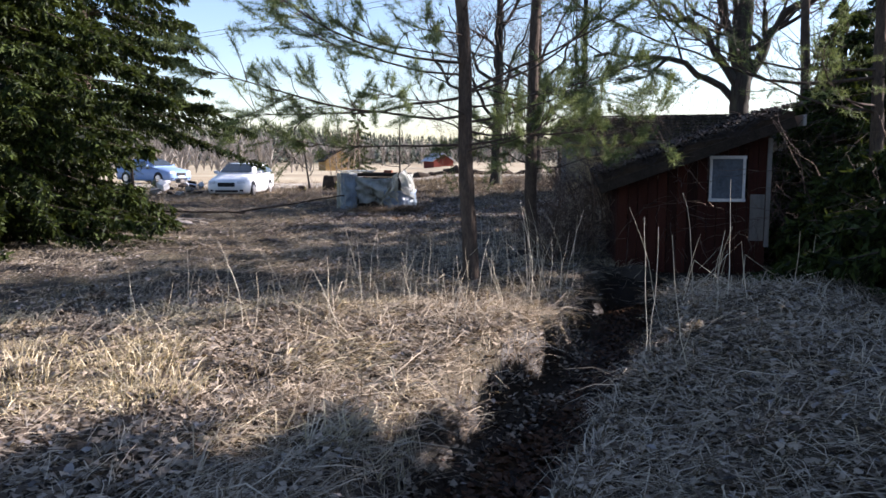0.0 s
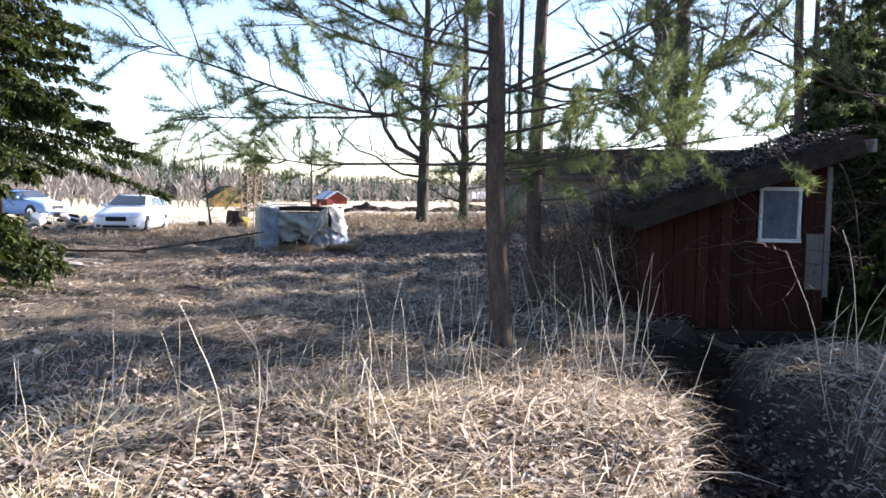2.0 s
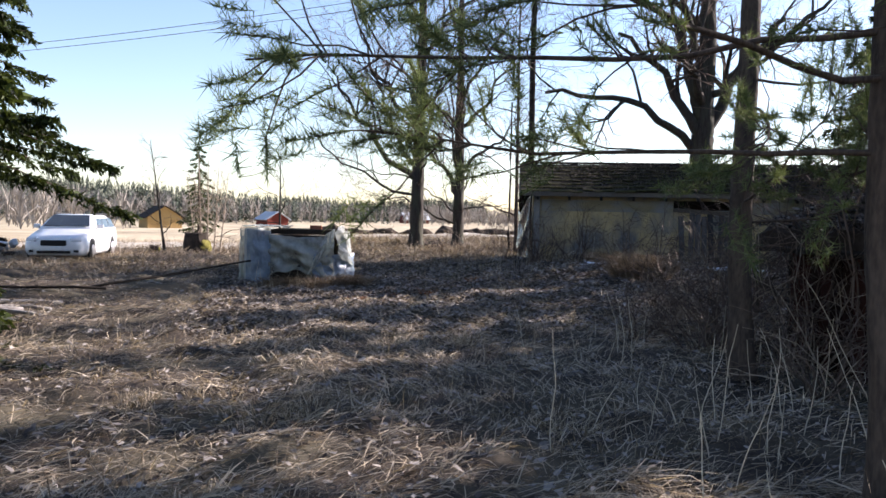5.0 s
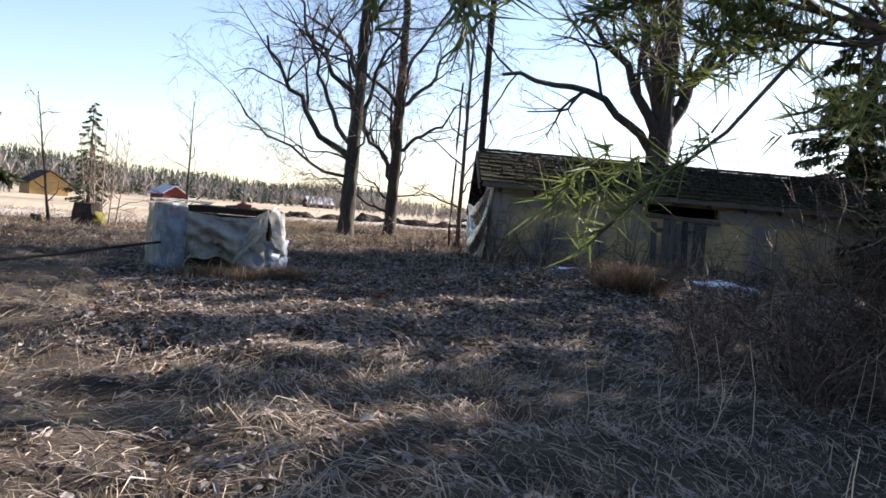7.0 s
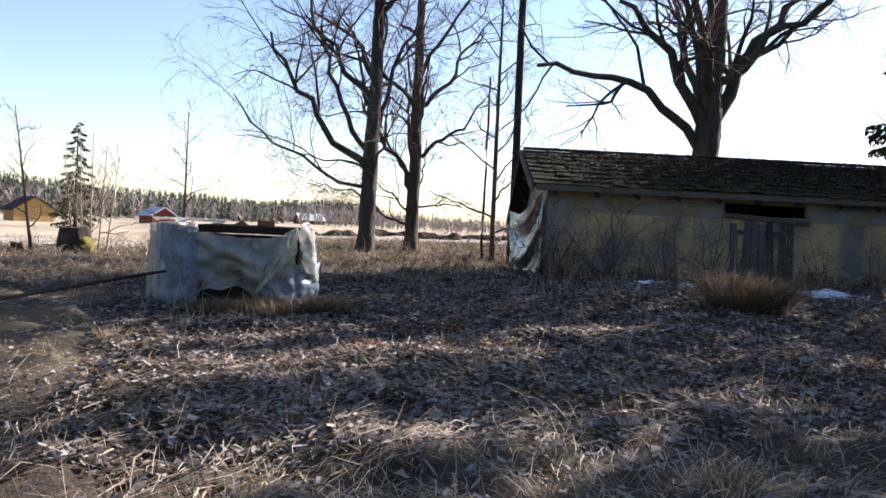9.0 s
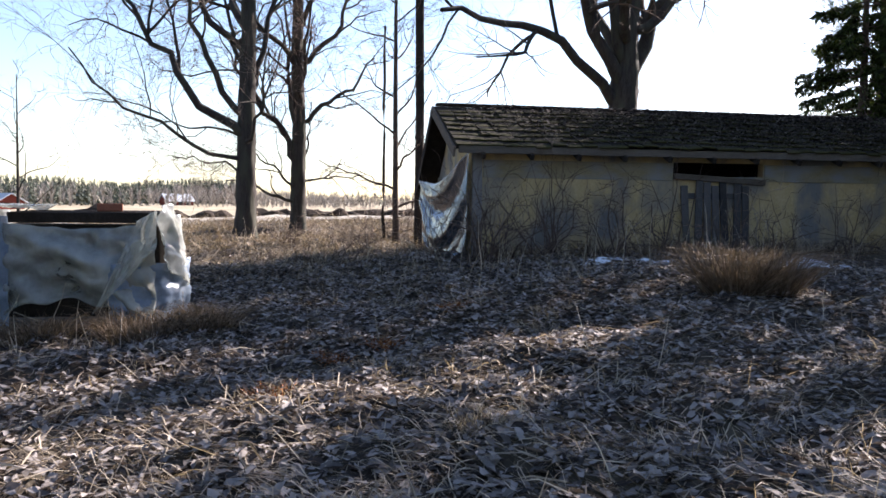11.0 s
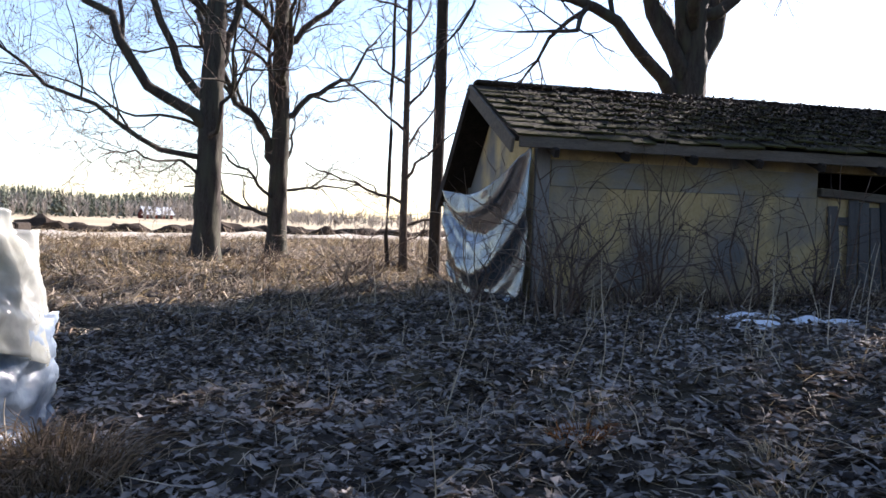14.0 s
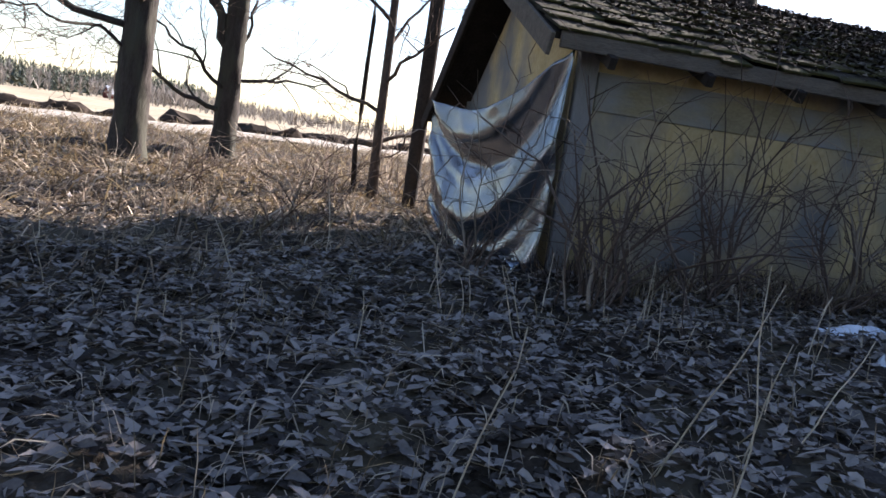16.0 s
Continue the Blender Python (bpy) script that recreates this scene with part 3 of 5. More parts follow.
pine(9.0, 4.6, 12, 0.15, "unseen pine added to shade the ditch bank", 18, 1.8, 34, 3.0, per=14)
pine(14.0, 5.0, 13, 0.16, "tall unseen pine added for shade at the edge of the wood", 19, 1.5, 32, 3.2, per=14)
pine(6.5, 1.0, 11, 0.14, "unseen pine added for shade beside the start of the path", 20, 2.4, 28, 2.8, per=14)

bare_tree("oak_tree", 2.29, 34.57, 13, 0.235, [(2.35, 178, 33, 4.8, 0.115, 66), (1.9, 177, 30, 4.6, 0.055, 40), (2.8, 186, 60, 4.6, 0.085, 86), (3.0, 172, 78, 4.4, 0.08, 95), (3.3, 5, 75, 4.4, 0.085, 58), (2.2, 262, 28, 3.0, 0.05, 55), (1.6, 205, 20, 2.4, 0.03, 5), (2.4, 150, 22, 2.6, 0.035, 10), (3.5, 95, 35, 4.0, 0.08, 60), (4.2, 175, 55, 4.4, 0.09, 70), (4.8, 120, 50, 4.2, 0.1), (5.5, 250, 45, 4.2, 0.09), (6.6, 340, 50, 4.0, 0.08), (7.8, 170, 55, 3.6, 0.07), (9.0, 60, 60, 3.2, 0.06), (10.4, 260, 65, 2.6, 0.05)], "bare oak with a forked crown in dry grass", 31)
bare_tree("oak_tree", 4.29, 36.64, 13, 0.21, [(2.0, 180, 42, 3.8, 0.095, 68), (0.9, 184, 30, 2.3, 0.05, 10), (1.8, 166, 50, 3.2, 0.06, 62), (1.3, 200, 40, 2.4, 0.04, 30), (3.1, 2, 32, 3.2, 0.075, 44), (1.4, 355, 26, 2.1, 0.038, 2), (1.7, 20, 60, 2.2, 0.04, 80), (2.9, 186, 66, 3.8, 0.075, 82), (4.6, 8, 52, 3.8, 0.08, 60), (3.6, 270, 40, 3.2, 0.07, 60), (4.4, 215, 48, 4.0, 0.08), (5.4, 330, 55, 3.8, 0.075), (6.6, 110, 55, 3.4, 0.07), (8.0, 200, 60, 3.0, 0.06), (9.6, 30, 65, 2.6, 0.05)], "bare oak with rising limbs beside another oak", 32)
bare_tree("oak_tree", 11.9, 32.4, 15, 0.44, [(3.2, 180, 34, 7.0, 0.17, 2), (4.1, 178, 62, 5.0, 0.2, 24), (4.0, 2, 58, 5.6, 0.26, 56), (2.7, 5, 10, 1.6, 0.03, -5), (4.6, 185, 75, 5.0, 0.17, 60), (4.3, 80, 50, 6.0, 0.18, 60), (5.2, 230, 50, 5.5, 0.16, 40), (5.6, 330, 35, 6.0, 0.15, 40), (6.5, 100, 50, 5.2, 0.15), (7.5, 190, 55, 5.0, 0.13), (8.5, 20, 55, 4.6, 0.12), (10.0, 280, 60, 4.0, 0.1), (11.5, 150, 65, 3.4, 0.08)], "thick old bare oak behind the yellow shed", 33)
bare_tree("young_tree", 5.42, 32.99, 9, 0.075, auto_limbs(41, 0.9, 8.2, 18, 2.2, 0.034, (20, 60)), "slim leafless young tree", 41, kids=(5, 4), bark=M_PINEBARK)
bare_tree("young_tree", -2.2, 41.0, 4.6, 0.055, auto_limbs(42, 0.7, 4.2, 11, 1.7, 0.024, (30, 60)), "small bare sapling at the field's edge", 42, kids=(4, 3))
bare_tree("young_tree", -6.48, 38.98, 4.2, 0.05, auto_limbs(43, 0.7, 3.8, 10, 1.3, 0.022, (40, 65)), "leaning bare sapling by the stump", 43, lean=(-0.5, 0), kids=(4, 3))
for k in range(5):
    bare_tree("young_tree", -5.38 + 0.22 * k, 39.18 + 0.15 * (k % 2), 3.0 + 0.35 * ((k * 7) % 4), 0.03, auto_limbs(50 + k, 0.7, 2.8, 9, 1.2, 0.018, (45, 70)), "thin bare shoot growing behind the stump", 50 + k, lean=(0.3 * (k - 2) / 2, 0), kids=(3, 3), twigmat=M_PALETWIG, bark=M_PALETWIG)
for k, (x, y, h) in enumerate([(17, 29, 12), (10.5, 21.5, 10), (13.5, 17, 11), (17, 16, 12), (18, 20, 12), (12.5, 1.0, 11), (17, 0, 12)]):
    bare_tree("birch_tree" if k % 3 else "alder_tree", x, y, h, 0.1 + 0.02 * (k % 3), auto_limbs(60 + k, 1.5, h * 0.9, 14, 2.4, 0.035, (25, 60)), "leafless slender tree in the thicket", 60 + k, kids=(5, 4, 1))


# ---- yellow shed ----
U, N = Vector((0.95, -0.312, 0)), Vector((0.312, 0.95, 0))
C0 = Vector((4.05, 27.4, 0.15))
SHED_L, SHED_D, EAVE, APEX, RIDGE = 9.2, 2.9, 1.8, 2.64, 1.55
SHED = Matrix(((U.x, N.x, 0, C0.x), (U.y, N.y, 0, C0.y), (0, 0, 1, C0.z), (0, 0, 0, 1)))


def yellow_shed():
    t = thing("outbuilding", SHED, "long low yellow plastered outbuilding with mossy shingle roof, stained and decaying", "building")
    th = 0.16

    def wall(name, s0, s1, n0, n1, z0, z1, m=M_PLASTER, label=""):
        bm = bmesh.new()
        bmesh.ops.create_cube(bm, size=1, matrix=Matrix.Translation(((s0 + s1) / 2, (n0 + n1) / 2, (z0 + z1) / 2)) @ Matrix.Diagonal((s1 - s0, n1 - n0, z1 - z0, 1)))
        bmesh.ops.subdivide_edges(bm, edges=[e for e in bm.edges if e.calc_length() > 1], cuts=6, use_grid_fill=True)
        rough_up(bm, 0.012, 1.7, s0)
        return part(name, bm, m, t, label)

    wall("wall", 0, 3.62, 0, th, -0.6, 1.8)
    wall("wall", 3.62, 5.35, 0, th, -0.6, 1.42)
    wall("wall", 5.35, SHED_L, 0, th, -0.6, 1.8)
    wall("wall", 3.62, 5.35, 0.005, th, 1.66, 1.8)
    wall("wall", 0, SHED_L, SHED_D - th, SHED_D, -0.6, 1.4)
    for s in (0.0, SHED_L - th):
        bm = bmesh.new()
        prof = [(th + 0.002, -0.6), (SHED_D - th - 0.002, -0.6), (SHED_D - th - 0.002, 1.42), (RIDGE, APEX - 0.14), (th + 0.002, 1.8)]
        lo = [bm.verts.new((s, a, b)) for a, b in prof]
        hi = [bm.verts.new((s + th, a, b)) for a, b in prof]
        bm.faces.new(lo[::-1])
        bm.faces.new(hi)
        for i in range(5):
            j = (i + 1) % 5
            bm.faces.new((lo[i], lo[j], hi[j], hi[i]))
        part("gable_wall", bm, M_PLASTER, t, "yellow plastered gable")
    # projecting course, its joint and the corner post
    for a, b in ((0.2, 3.6), (5.37, SHED_L - 0.05)):
        part("plaster_band", slab(b - a, 0.03, 0.3, 0.006, pose((a + b) / 2, -0.004, 1.34)), M_BAND, t, "weathered horizontal plaster band")
    part("corner_post", slab(0.17, 0.06, 2.3, 0.01, pose(0.09, -0.032, -0.5)), M_GREYWOOD, t, "grey wooden corner post")
    part("lintel", slab(1.75, 0.12, 0.1, 0.01, pose(4.48, -0.03, 1.32, 0, 3, 0)), M_FASCIA, t, "sagging weathered board over the opening")
    # roof
    low = 1.15
    half = (RIDGE + 0.35, SHED_D + 0.42 - RIDGE)
    slopes = (math.atan2(APEX - EAVE, half[0]), math.atan2(APEX - low, half[1]))
    runs = (math.hypot(APEX - EAVE, half[0]), math.hypot(APEX - low, half[1]))
    for side in (0, 1):
        slope, run = slopes[side], runs[side]
        if side == 0:
            m = pose(-0.35, -0.35, EAVE - 0.02, math.degrees(slope), 0, 0)
        else:
            m = pose(SHED_L + 0.35, SHED_D + 0.42, low - 0.02, math.degrees(slope), 0, 180)
        L = SHED_L + 0.7
        bm = bmesh.new()
        box(bm, L, run, 0.05, m @ Matrix.Translation((L / 2, run / 2, 0)))
        roof = part("roof", bm, M_DARKWOOD, t, "dark boarded roof slope")
        r = random.Random(5 + side)
        rows = 8
        if side == 0:
            base = slab(0.262, 0.34, 0.022, 0.004).copy()
            me = bpy.data.meshes.new("shingle")
            base.to_mesh(me)
            me.materials.append(M_SHINGLE)
            for q in range(rows):
                for k in range(37):
                    ob = new("shingle", me)
                    ob.parent = roof
                    sag = -0.03 * math.sin((k + 0.5) / 37 * math.pi * 3 + 1)
                    ob.matrix_basis = m @ pose(0.135 + k * 0.267, 0.13 + q * (run - 0.12) / rows + r.uniform(-0.03, 0.03), 0.05 + 0.016 + sag * 0.5 + r.uniform(0, 0.02), -5.0 + r.uniform(-3, 3), r.uniform(-2, 2), r.uniform(-4, 4))
        else:
            bm = bmesh.new()
            for q in range(rows):
                box(bm, L, 0.34, 0.022, m @ pose(L / 2, 0.13 + q * (run - 0.12) / rows, 0.066, -5))
            tagged(part("shingle_courses", bm, M_SHINGLE, roof), kind="stuff")
    part("ridge_board", slab(SHED_L + 0.62, 0.2, 0.05, 0.01, pose(SHED_L / 2, RIDGE, APEX + 0.04)), M_DARKWOOD, t)
    part("fascia", slab(SHED_L + 0.6, 0.035, 0.12, 0.006, pose(SHED_L / 2, -0.37, EAVE - 0.08)), M_FASCIA, t, "grey weathered eaves board")
    for n0, z0, a, run in ((-0.35, EAVE, slopes[0], runs[0]), (SHED_D + 0.42, low, math.pi - slopes[1], runs[1])):
        m = pose(-0.37, n0, z0 - 0.04) @ Matrix.Rotation(a, 4, "X")
        bm = bmesh.new()
        box(bm, 0.035, run + 0.06, 0.17, m @ Matrix.Translation((0, run / 2, -0.1 if a < 1.5 else -0.07)), 0.006)
        part("bargeboard", bm, M_FASCIA if a < 1.5 else M_DARKWOOD, t, "weathered bargeboard")
    slope = slopes[0]
    for k in range(12):
        part("rafter", slab(0.06, 0.5, 0.09, 0.004, pose(0.1 + k * 0.81, -0.2, EAVE - 0.14 + 0.06, math.degrees(slope))), M_DARKWOOD, t)
    return t


yellow_shed()


def slat_door():
    t = thing("plank_door", SHED @ pose(4.4, -0.12, -0.12, -4), "grey weathered plank door leaning against the wall", "door")
    for k in range(7):
        part("plank", slab(0.135, 0.03, 1.38 + 0.06 * ((k * 5) % 3), 0.006, pose(-0.55 + k * 0.185, -0.03, 0, 0, 1.5 * ((k * 3) % 4 - 1.5))), M_DOOR, t)
    for z in (0.25, 1.15):
        part("crossbar", slab(1.3, 0.03, 0.1, 0.005, pose(0, 0.005, z)), M_DOOR, t)


slat_door()


def sheet(name, fn, nu, nv, material, parent=None, label="", thick=0.004):
    """A hanging sheet over a grid of (u, v) in 0..1."""
    u, v = np.meshgrid(np.linspace(0, 1, nu), np.linspace(0, 1, nv))
    V = np.array([fn(a, b) for a, b in zip(u.ravel(), v.ravel())])
    i = (np.arange(nv - 1)[:, None] * nu + np.arange(nu - 1)[None]).ravel()
    ob = put(name, V, np.stack([i, i + 1, i + nu + 1, i + nu], -1), material, parent, label, True)
    mod = ob.modifiers.new("thickness", "SOLIDIFY")
    mod.thickness = thick
    return ob


def tarp_shape(u, v):
    # u runs from the front corner to the back eave, v down
    sag = math.sin(math.pi * u ** 0.8)
    top = 1.79 - 0.37 * u - 0.30 * sag
    bot = 0.0 + 0.15 * u - 0.1 * sag + 0.08 * noise.noise(Vector((u * 6, 0, 1)))
    z = top + (bot - top) * v
    phase = 1.75 * v + 2.4 * (u - 0.55) ** 2 + 0.1 * noise.noise(Vector((u * 3, v * 2, 9)))
    fold = (0.15 * math.sin(phase * 6.28) * (1 - 0.5 * v) + 0.035 * math.sin(phase * 14.5 + u * 3)) * (0.25 + sag * 0.75)
    crease = 0.05 * (1 - abs(noise.noise(Vector((u * 3, v * 2.2, 3))))) + 0.006 * noise.noise(Vector((u * 14, v * 9, 5)))
    n = -0.14 + (3.25 - 0.62 * v + 0.05 * math.sin(v * 8)) * u
    return SHED @ Vector((-0.06 - 0.26 * u ** 0.6 - 0.6 * fold - crease - 0.12 * v * sag, n, z - 0.5 * abs(fold)))


def torn_strip(u, v):
    # the ragged hem that hangs below the sheet by the corner post
    p = SHED.inverted() @ tarp_shape(0.03 + 0.3 * u, 0.9)
    return SHED @ Vector((p.x - 0.05 - 0.05 * math.sin(u * 9 + v * 4), p.y - 0.04, p.z - 0.02 - (0.34 + 0.16 * noise.noise(Vector((u * 7, 2, 0)))) * v * (1 - 0.6 * abs(u - 0.4))))


tarp = sheet("sheet", tarp_shape, 100, 90, M_FOIL)
strip = sheet("torn_strip", torn_strip, 26, 14, M_FOIL, None, "crumpled torn hem")
hung = thing("tarpaulin", Matrix(), "torn silvery grey tarpaulin hanging over the shed's gable", "tarpaulin")
tarp.parent = strip.parent = hung


# ---- red shed ----
RU, RN = Vector((0.991, -0.135, 0)), Vector((0.135, 0.991, 0))
RED = Matrix(((RU.x, RN.x, 0, 2.9), (RU.y, RN.y, 0, 13.2), (0, 0, 1, -0.45), (0, 0, 0, 1)))


def red_shed():
    t = thing("red_shed", RED, "small dark red board shed with a sloping turf roof", "shed")
    L, D = 2.35, 2.6

    def top(s):
        return 1.5 + 0.36 * s

    n = 15
    w = L / n
    win = (1.46, 1.98, 1.28, 1.92)
    front = part("front_wall", slab(0.05, 0.05, 1.4, 0.004, pose(0.03, 0.05, 0)), M_DARKWOOD, t)
    for k in range(n):
        s = (k + 0.5) * w
        spans = [(0.05, top(s))]
        if win[0] < s < win[1]:
            spans = [(0.05, win[2]), (win[3], top(s))]
        for a, b in spans:
            part("board", slab(w - 0.008, 0.028, b - a, 0.003, pose(s, 0.006 * (k % 2), a)), M_REDWOOD, front)
    for k in range(12):
        part("board", slab(0.2, 0.028, top(L) - 0.6 + 0.02 * (k % 2), 0.003, pose(L + 0.02, 0.14 + k * 0.21, 0.5, 0, 0, 90)), M_REDWOOD, t)
        part("board", slab(0.2, 0.028, top(0) - 0.05, 0.003, pose(0.0, 0.14 + k * 0.21, 0.05, 0, 0, 90)), M_REDWOOD, t)
    part("back_wall", slab(L, 0.06, 1.5, 0.004, pose(L / 2, D, 0)), M_DARKWOOD, t)
    part("floor", slab(L, D, 0.08, 0.004, pose(L / 2, D / 2 + 0.03, 0.02)), M_DARKWOOD, t)
    part("corner_board", slab(0.07, 0.03, 1.75, 0.004, pose(L + 0.01, -0.03, 0.5)), M_GREYWOOD, t, "bare grey corner board")
    window = part("window", slab(win[1] - win[0] + 0.02, 0.02, win[3] - win[2], 0.002, pose((win[0] + win[1]) / 2, 0.012, win[2])), M_GLASS, t, "grey-blue window pane")
    for a, b, c, d in ((win[0] - 0.03, win[1] + 0.03, win[2] - 0.05, win[2]), (win[0] - 0.03, win[1] + 0.03, win[3], win[3] + 0.05)):
        part("window_frame", slab(b - a, 0.05, d - c, 0.004, pose((a + b) / 2, -0.02, c)), M_WHITEPAINT, window)
    for a in (win[0], win[1]):
        part("window_frame", slab(0.038, 0.045, win[3] - win[2], 0.004, pose(a, -0.018, win[2])), M_WHITEPAINT, window)
    part("weathered_board", slab(0.22, 0.03, 0.75, 0.004, pose(2.2, -0.022, 0.6)), M_GREYWOOD, t, "pale grey bare board")
    part("sill_beam", rough_up(slab(L + 0.1, 0.2, 0.2, 0.02, pose(L / 2, 0.09, -0.16)), 0.02, 3), M_DARKWOOD, t, "dark rotten sill beam")
    for s in (0.15, L / 2, L - 0.15):
        part("foundation_post", slab(0.2, 0.2, 0.55, 0.03, pose(s, 0.12, -0.7)), M_STONE, t)
    a = math.degrees(math.atan(0.36))
    bm = slab(L + 0.75, D + 0.7, 0.06, 0.005, pose(L / 2, D / 2, top(L / 2) + 0.0, 0, -a))
    part("roof", bm, M_DARKWOOD, t, "dark roof boards")
    bm = bmesh.new()
    bmesh.ops.create_grid(bm, x_segments=40, y_segments=34, size=0.5, matrix=pose(L / 2, D / 2, top(L / 2) + 0.07, 0, -a) @ Matrix.Diagonal((L + 0.72, D + 0.66, 1, 1)))
    bmesh.ops.extrude_face_region(bm, geom=bm.faces[:])
    bm.verts.ensure_lookup_table()
    half = len(bm.verts) // 2
    for v in bm.verts[half:]:
        v.co.z += 0.16 + 0.12 * noise.noise(v.co * 3.0) + 0.07 * noise.noise(v.co * 9)
    part("turf", bm, M_EARTH, t, "turf and dead leaves on the roof")
    part("bargeboard", slab(L + 0.8, 0.04, 0.16, 0.005, pose(L / 2, -0.37, top(L / 2) - 0.03, 0, -a)), M_DARKWOOD, t)
    part("eave_board", slab(0.05, 0.5, 0.17, 0.005, pose(L + 0.42, -0.1, top(L + 0.3) - 0.02)), M_GREYWOOD, t, "grey roof edge board end")


red_shed()


# ---- wrapped stack on the grass ----
def wrapped_stack():
    x0, y0 = -2.1, 25.75
    z0 = ground_z(x0, y0) - 0.03
    t = thing("wrapped_stack", pose(x0, y0, z0, 0, 0, -21), "waist-high stack wrapped in torn clear and bluish plastic film", "stack")
    part("pallet", slab(2.0, 1.0, 0.14, 0.01, pose(0, 0.05, 0)), M_GREYWOOD, t)
    part("core", slab(1.75, 0.85, 0.86, 0.03, pose(0.1, 0.08, 0.14)), M_DARKWOOD, t, "dark stacked boards")
    part("insulation_panel", slab(0.34, 0.95, 1.1, 0.03, pose(-0.96, 0.02, 0.04)), M_FOAM, t, "pale grey upright insulation slab")
    for k in range(3):
        part("top_board", slab(1.55, 0.22, 0.1, 0.01, pose(0.25, -0.3 + k * 0.3, 1.03 + 0.004 * k, 0, 0, 2 - 2 * k)), M_DARKWOOD, t, "dark mossy plank")
    part("brick", slab(0.26, 0.13, 0.075, 0.008, pose(0.42, -0.1, 1.136, 0, 0, 12)), M_BRICK, t, "loose brick on the boards")

    def crumple(u, v, seed, big=0.08, small=0.025):
        p = Vector((u * 3.0, v * 3.0, seed))
        return big * (0.8 - 1.6 * abs(noise.noise(p))) + small * (0.6 - 1.4 * abs(noise.noise(p * 3.3))) + 0.4 * small * noise.noise(p * 9)

    def front(u, v):
        pull = 0.22 * math.exp(-((u - v * 0.7 - 0.15) / 0.16) ** 2) * v
        top = 1.03 - 0.05 * math.sin(math.pi * u) - 0.02 * noise.noise(Vector((u * 8, 0, 2)))
        bot = 0.2 + 0.16 * noise.noise(Vector((u * 4, 0, 5))) + 0.12 * math.sin(math.pi * u)
        swag = 0.07 * math.sin(7.5 * (v + 0.55 * (u - 0.45) ** 2 - 0.5 * u)) * math.sin(math.pi * u) + 0.03 * math.sin(19 * (v - 0.6 * u))
        return (-0.5 + 1.48 * u, -0.5 - 0.05 * v - crumple(u * 1.6, v, 1) - pull * 0.5 - swag, top + (bot - top) * v)

    def left(u, v):
        return (-1.02 + 0.56 * u, -0.52 - 0.05 * v - crumple(u * 0.7, v, 2, 0.05) - 0.1 * math.sin(math.pi * u), 1.13 - 0.04 * u - (1.06 + 0.12 * noise.noise(Vector((u * 3, 0, 8)))) * v)

    def leftend(u, v):
        return (-1.15 - 0.04 * v - crumple(u, v, 3, 0.05), 0.5 - 1.02 * u, 1.12 - 1.06 * v)

    def right(u, v):
        return (0.95 + 0.1 * math.sin(u * 3.1) + crumple(u, v * 0.7, 4, 0.09) + 0.1 * v, -0.6 + 1.1 * u, 1.1 + 0.12 * math.exp(-((u - 0.25) / 0.2) ** 2) * (1 - v) - (0.5 + 0.3 * u) * v)

    def rightfront(u, v):
        # the torn corner pulled to a point
        w = (1 - u) * 0.8
        return (0.98 - w * (0.18 + 0.55 * v) + 0.05 * u, -0.66 - crumple(u, v, 6, 0.06) - 0.06 * v, 1.16 - 0.1 * (1 - u) - (0.35 + 0.5 * (1 - u)) * v)

    # lower right film, its darker bluish colour standing in for shade
    def rightlow(u, v):
        return (0.5 + 0.62 * math.sin(min(1, u * 1.6) * 1.57) + crumple(u, v, 7, 0.07), -0.66 + 1.1 * u ** 1.6 - crumple(u, v, 9, 0.05), 0.66 - 0.6 * v)

    def cap(u, v):
        return (-1.15 + 0.85 * u, -0.56 + 1.06 * v, 1.15 + crumple(u, v, 10, 0.05))

    sheet("plastic_film", rightfront, 40, 40, M_PLASTIC, t, "torn clear plastic film")
    sheet("plastic_film", front, 60, 40, M_PLASTIC, t, "crumpled clear plastic film")
    sheet("plastic_film", left, 30, 40, M_BLUEPLASTIC, t, "bluish plastic film")
    sheet("plastic_film", leftend, 20, 30, M_PLASTIC, t, "clear plastic film")
    sheet("plastic_film", right, 40, 30, M_PLASTIC, t, "torn clear plastic film")
    sheet("plastic_film", rightlow, 40, 30, M_BLUEPLASTIC, t, "sagging plastic film, coloured bluish for shade")
    sheet("plastic_film", cap, 30, 30, M_PLASTIC, t, "clear plastic film")
    t.scale = (1, 1, 1.13)


wrapped_stack()


def log(name, a, b, r0, r1, label, material, seed, sides=8):
    """A log or pole that lies from a to b."""
    r = np.random.default_rng(seed)
    tb = Tubes()
    a, b = np.array(a, float), np.array(b, float)
    n = 9
    pts = a + (b - a) * np.linspace(0, 1, n)[:, None] + r.normal(0, 0.02, (n, 3)) * np.array([1, 1, 0.6])
    pts = np.concatenate([[pts[0]], pts, [pts[-1]]])
    tb.add(pts, np.concatenate([[0.002], np.linspace(r0, r1, n), [0.002]]), sides)
    return tagged(tb.put(name, material), label, "log", "fallen wood")


gz = ground_z
log("fallen_pole", (-2.95, 25.6, 0.26), (-6.0, 23.2, gz(-6.0, 23.2) + 0.16), 0.02, 0.026, "long thin dark pole leaning on the stack", M_DARKWOOD, 1)
log("fallen_pole", (-5.7, 22.9, gz(-5.7, 22.9) + 0.14), (-9.5, 22.8, gz(-9.5, 22.8) + 0.2), 0.026, 0.022, "dark pole lying in the dry grass", M_DARKWOOD, 2)
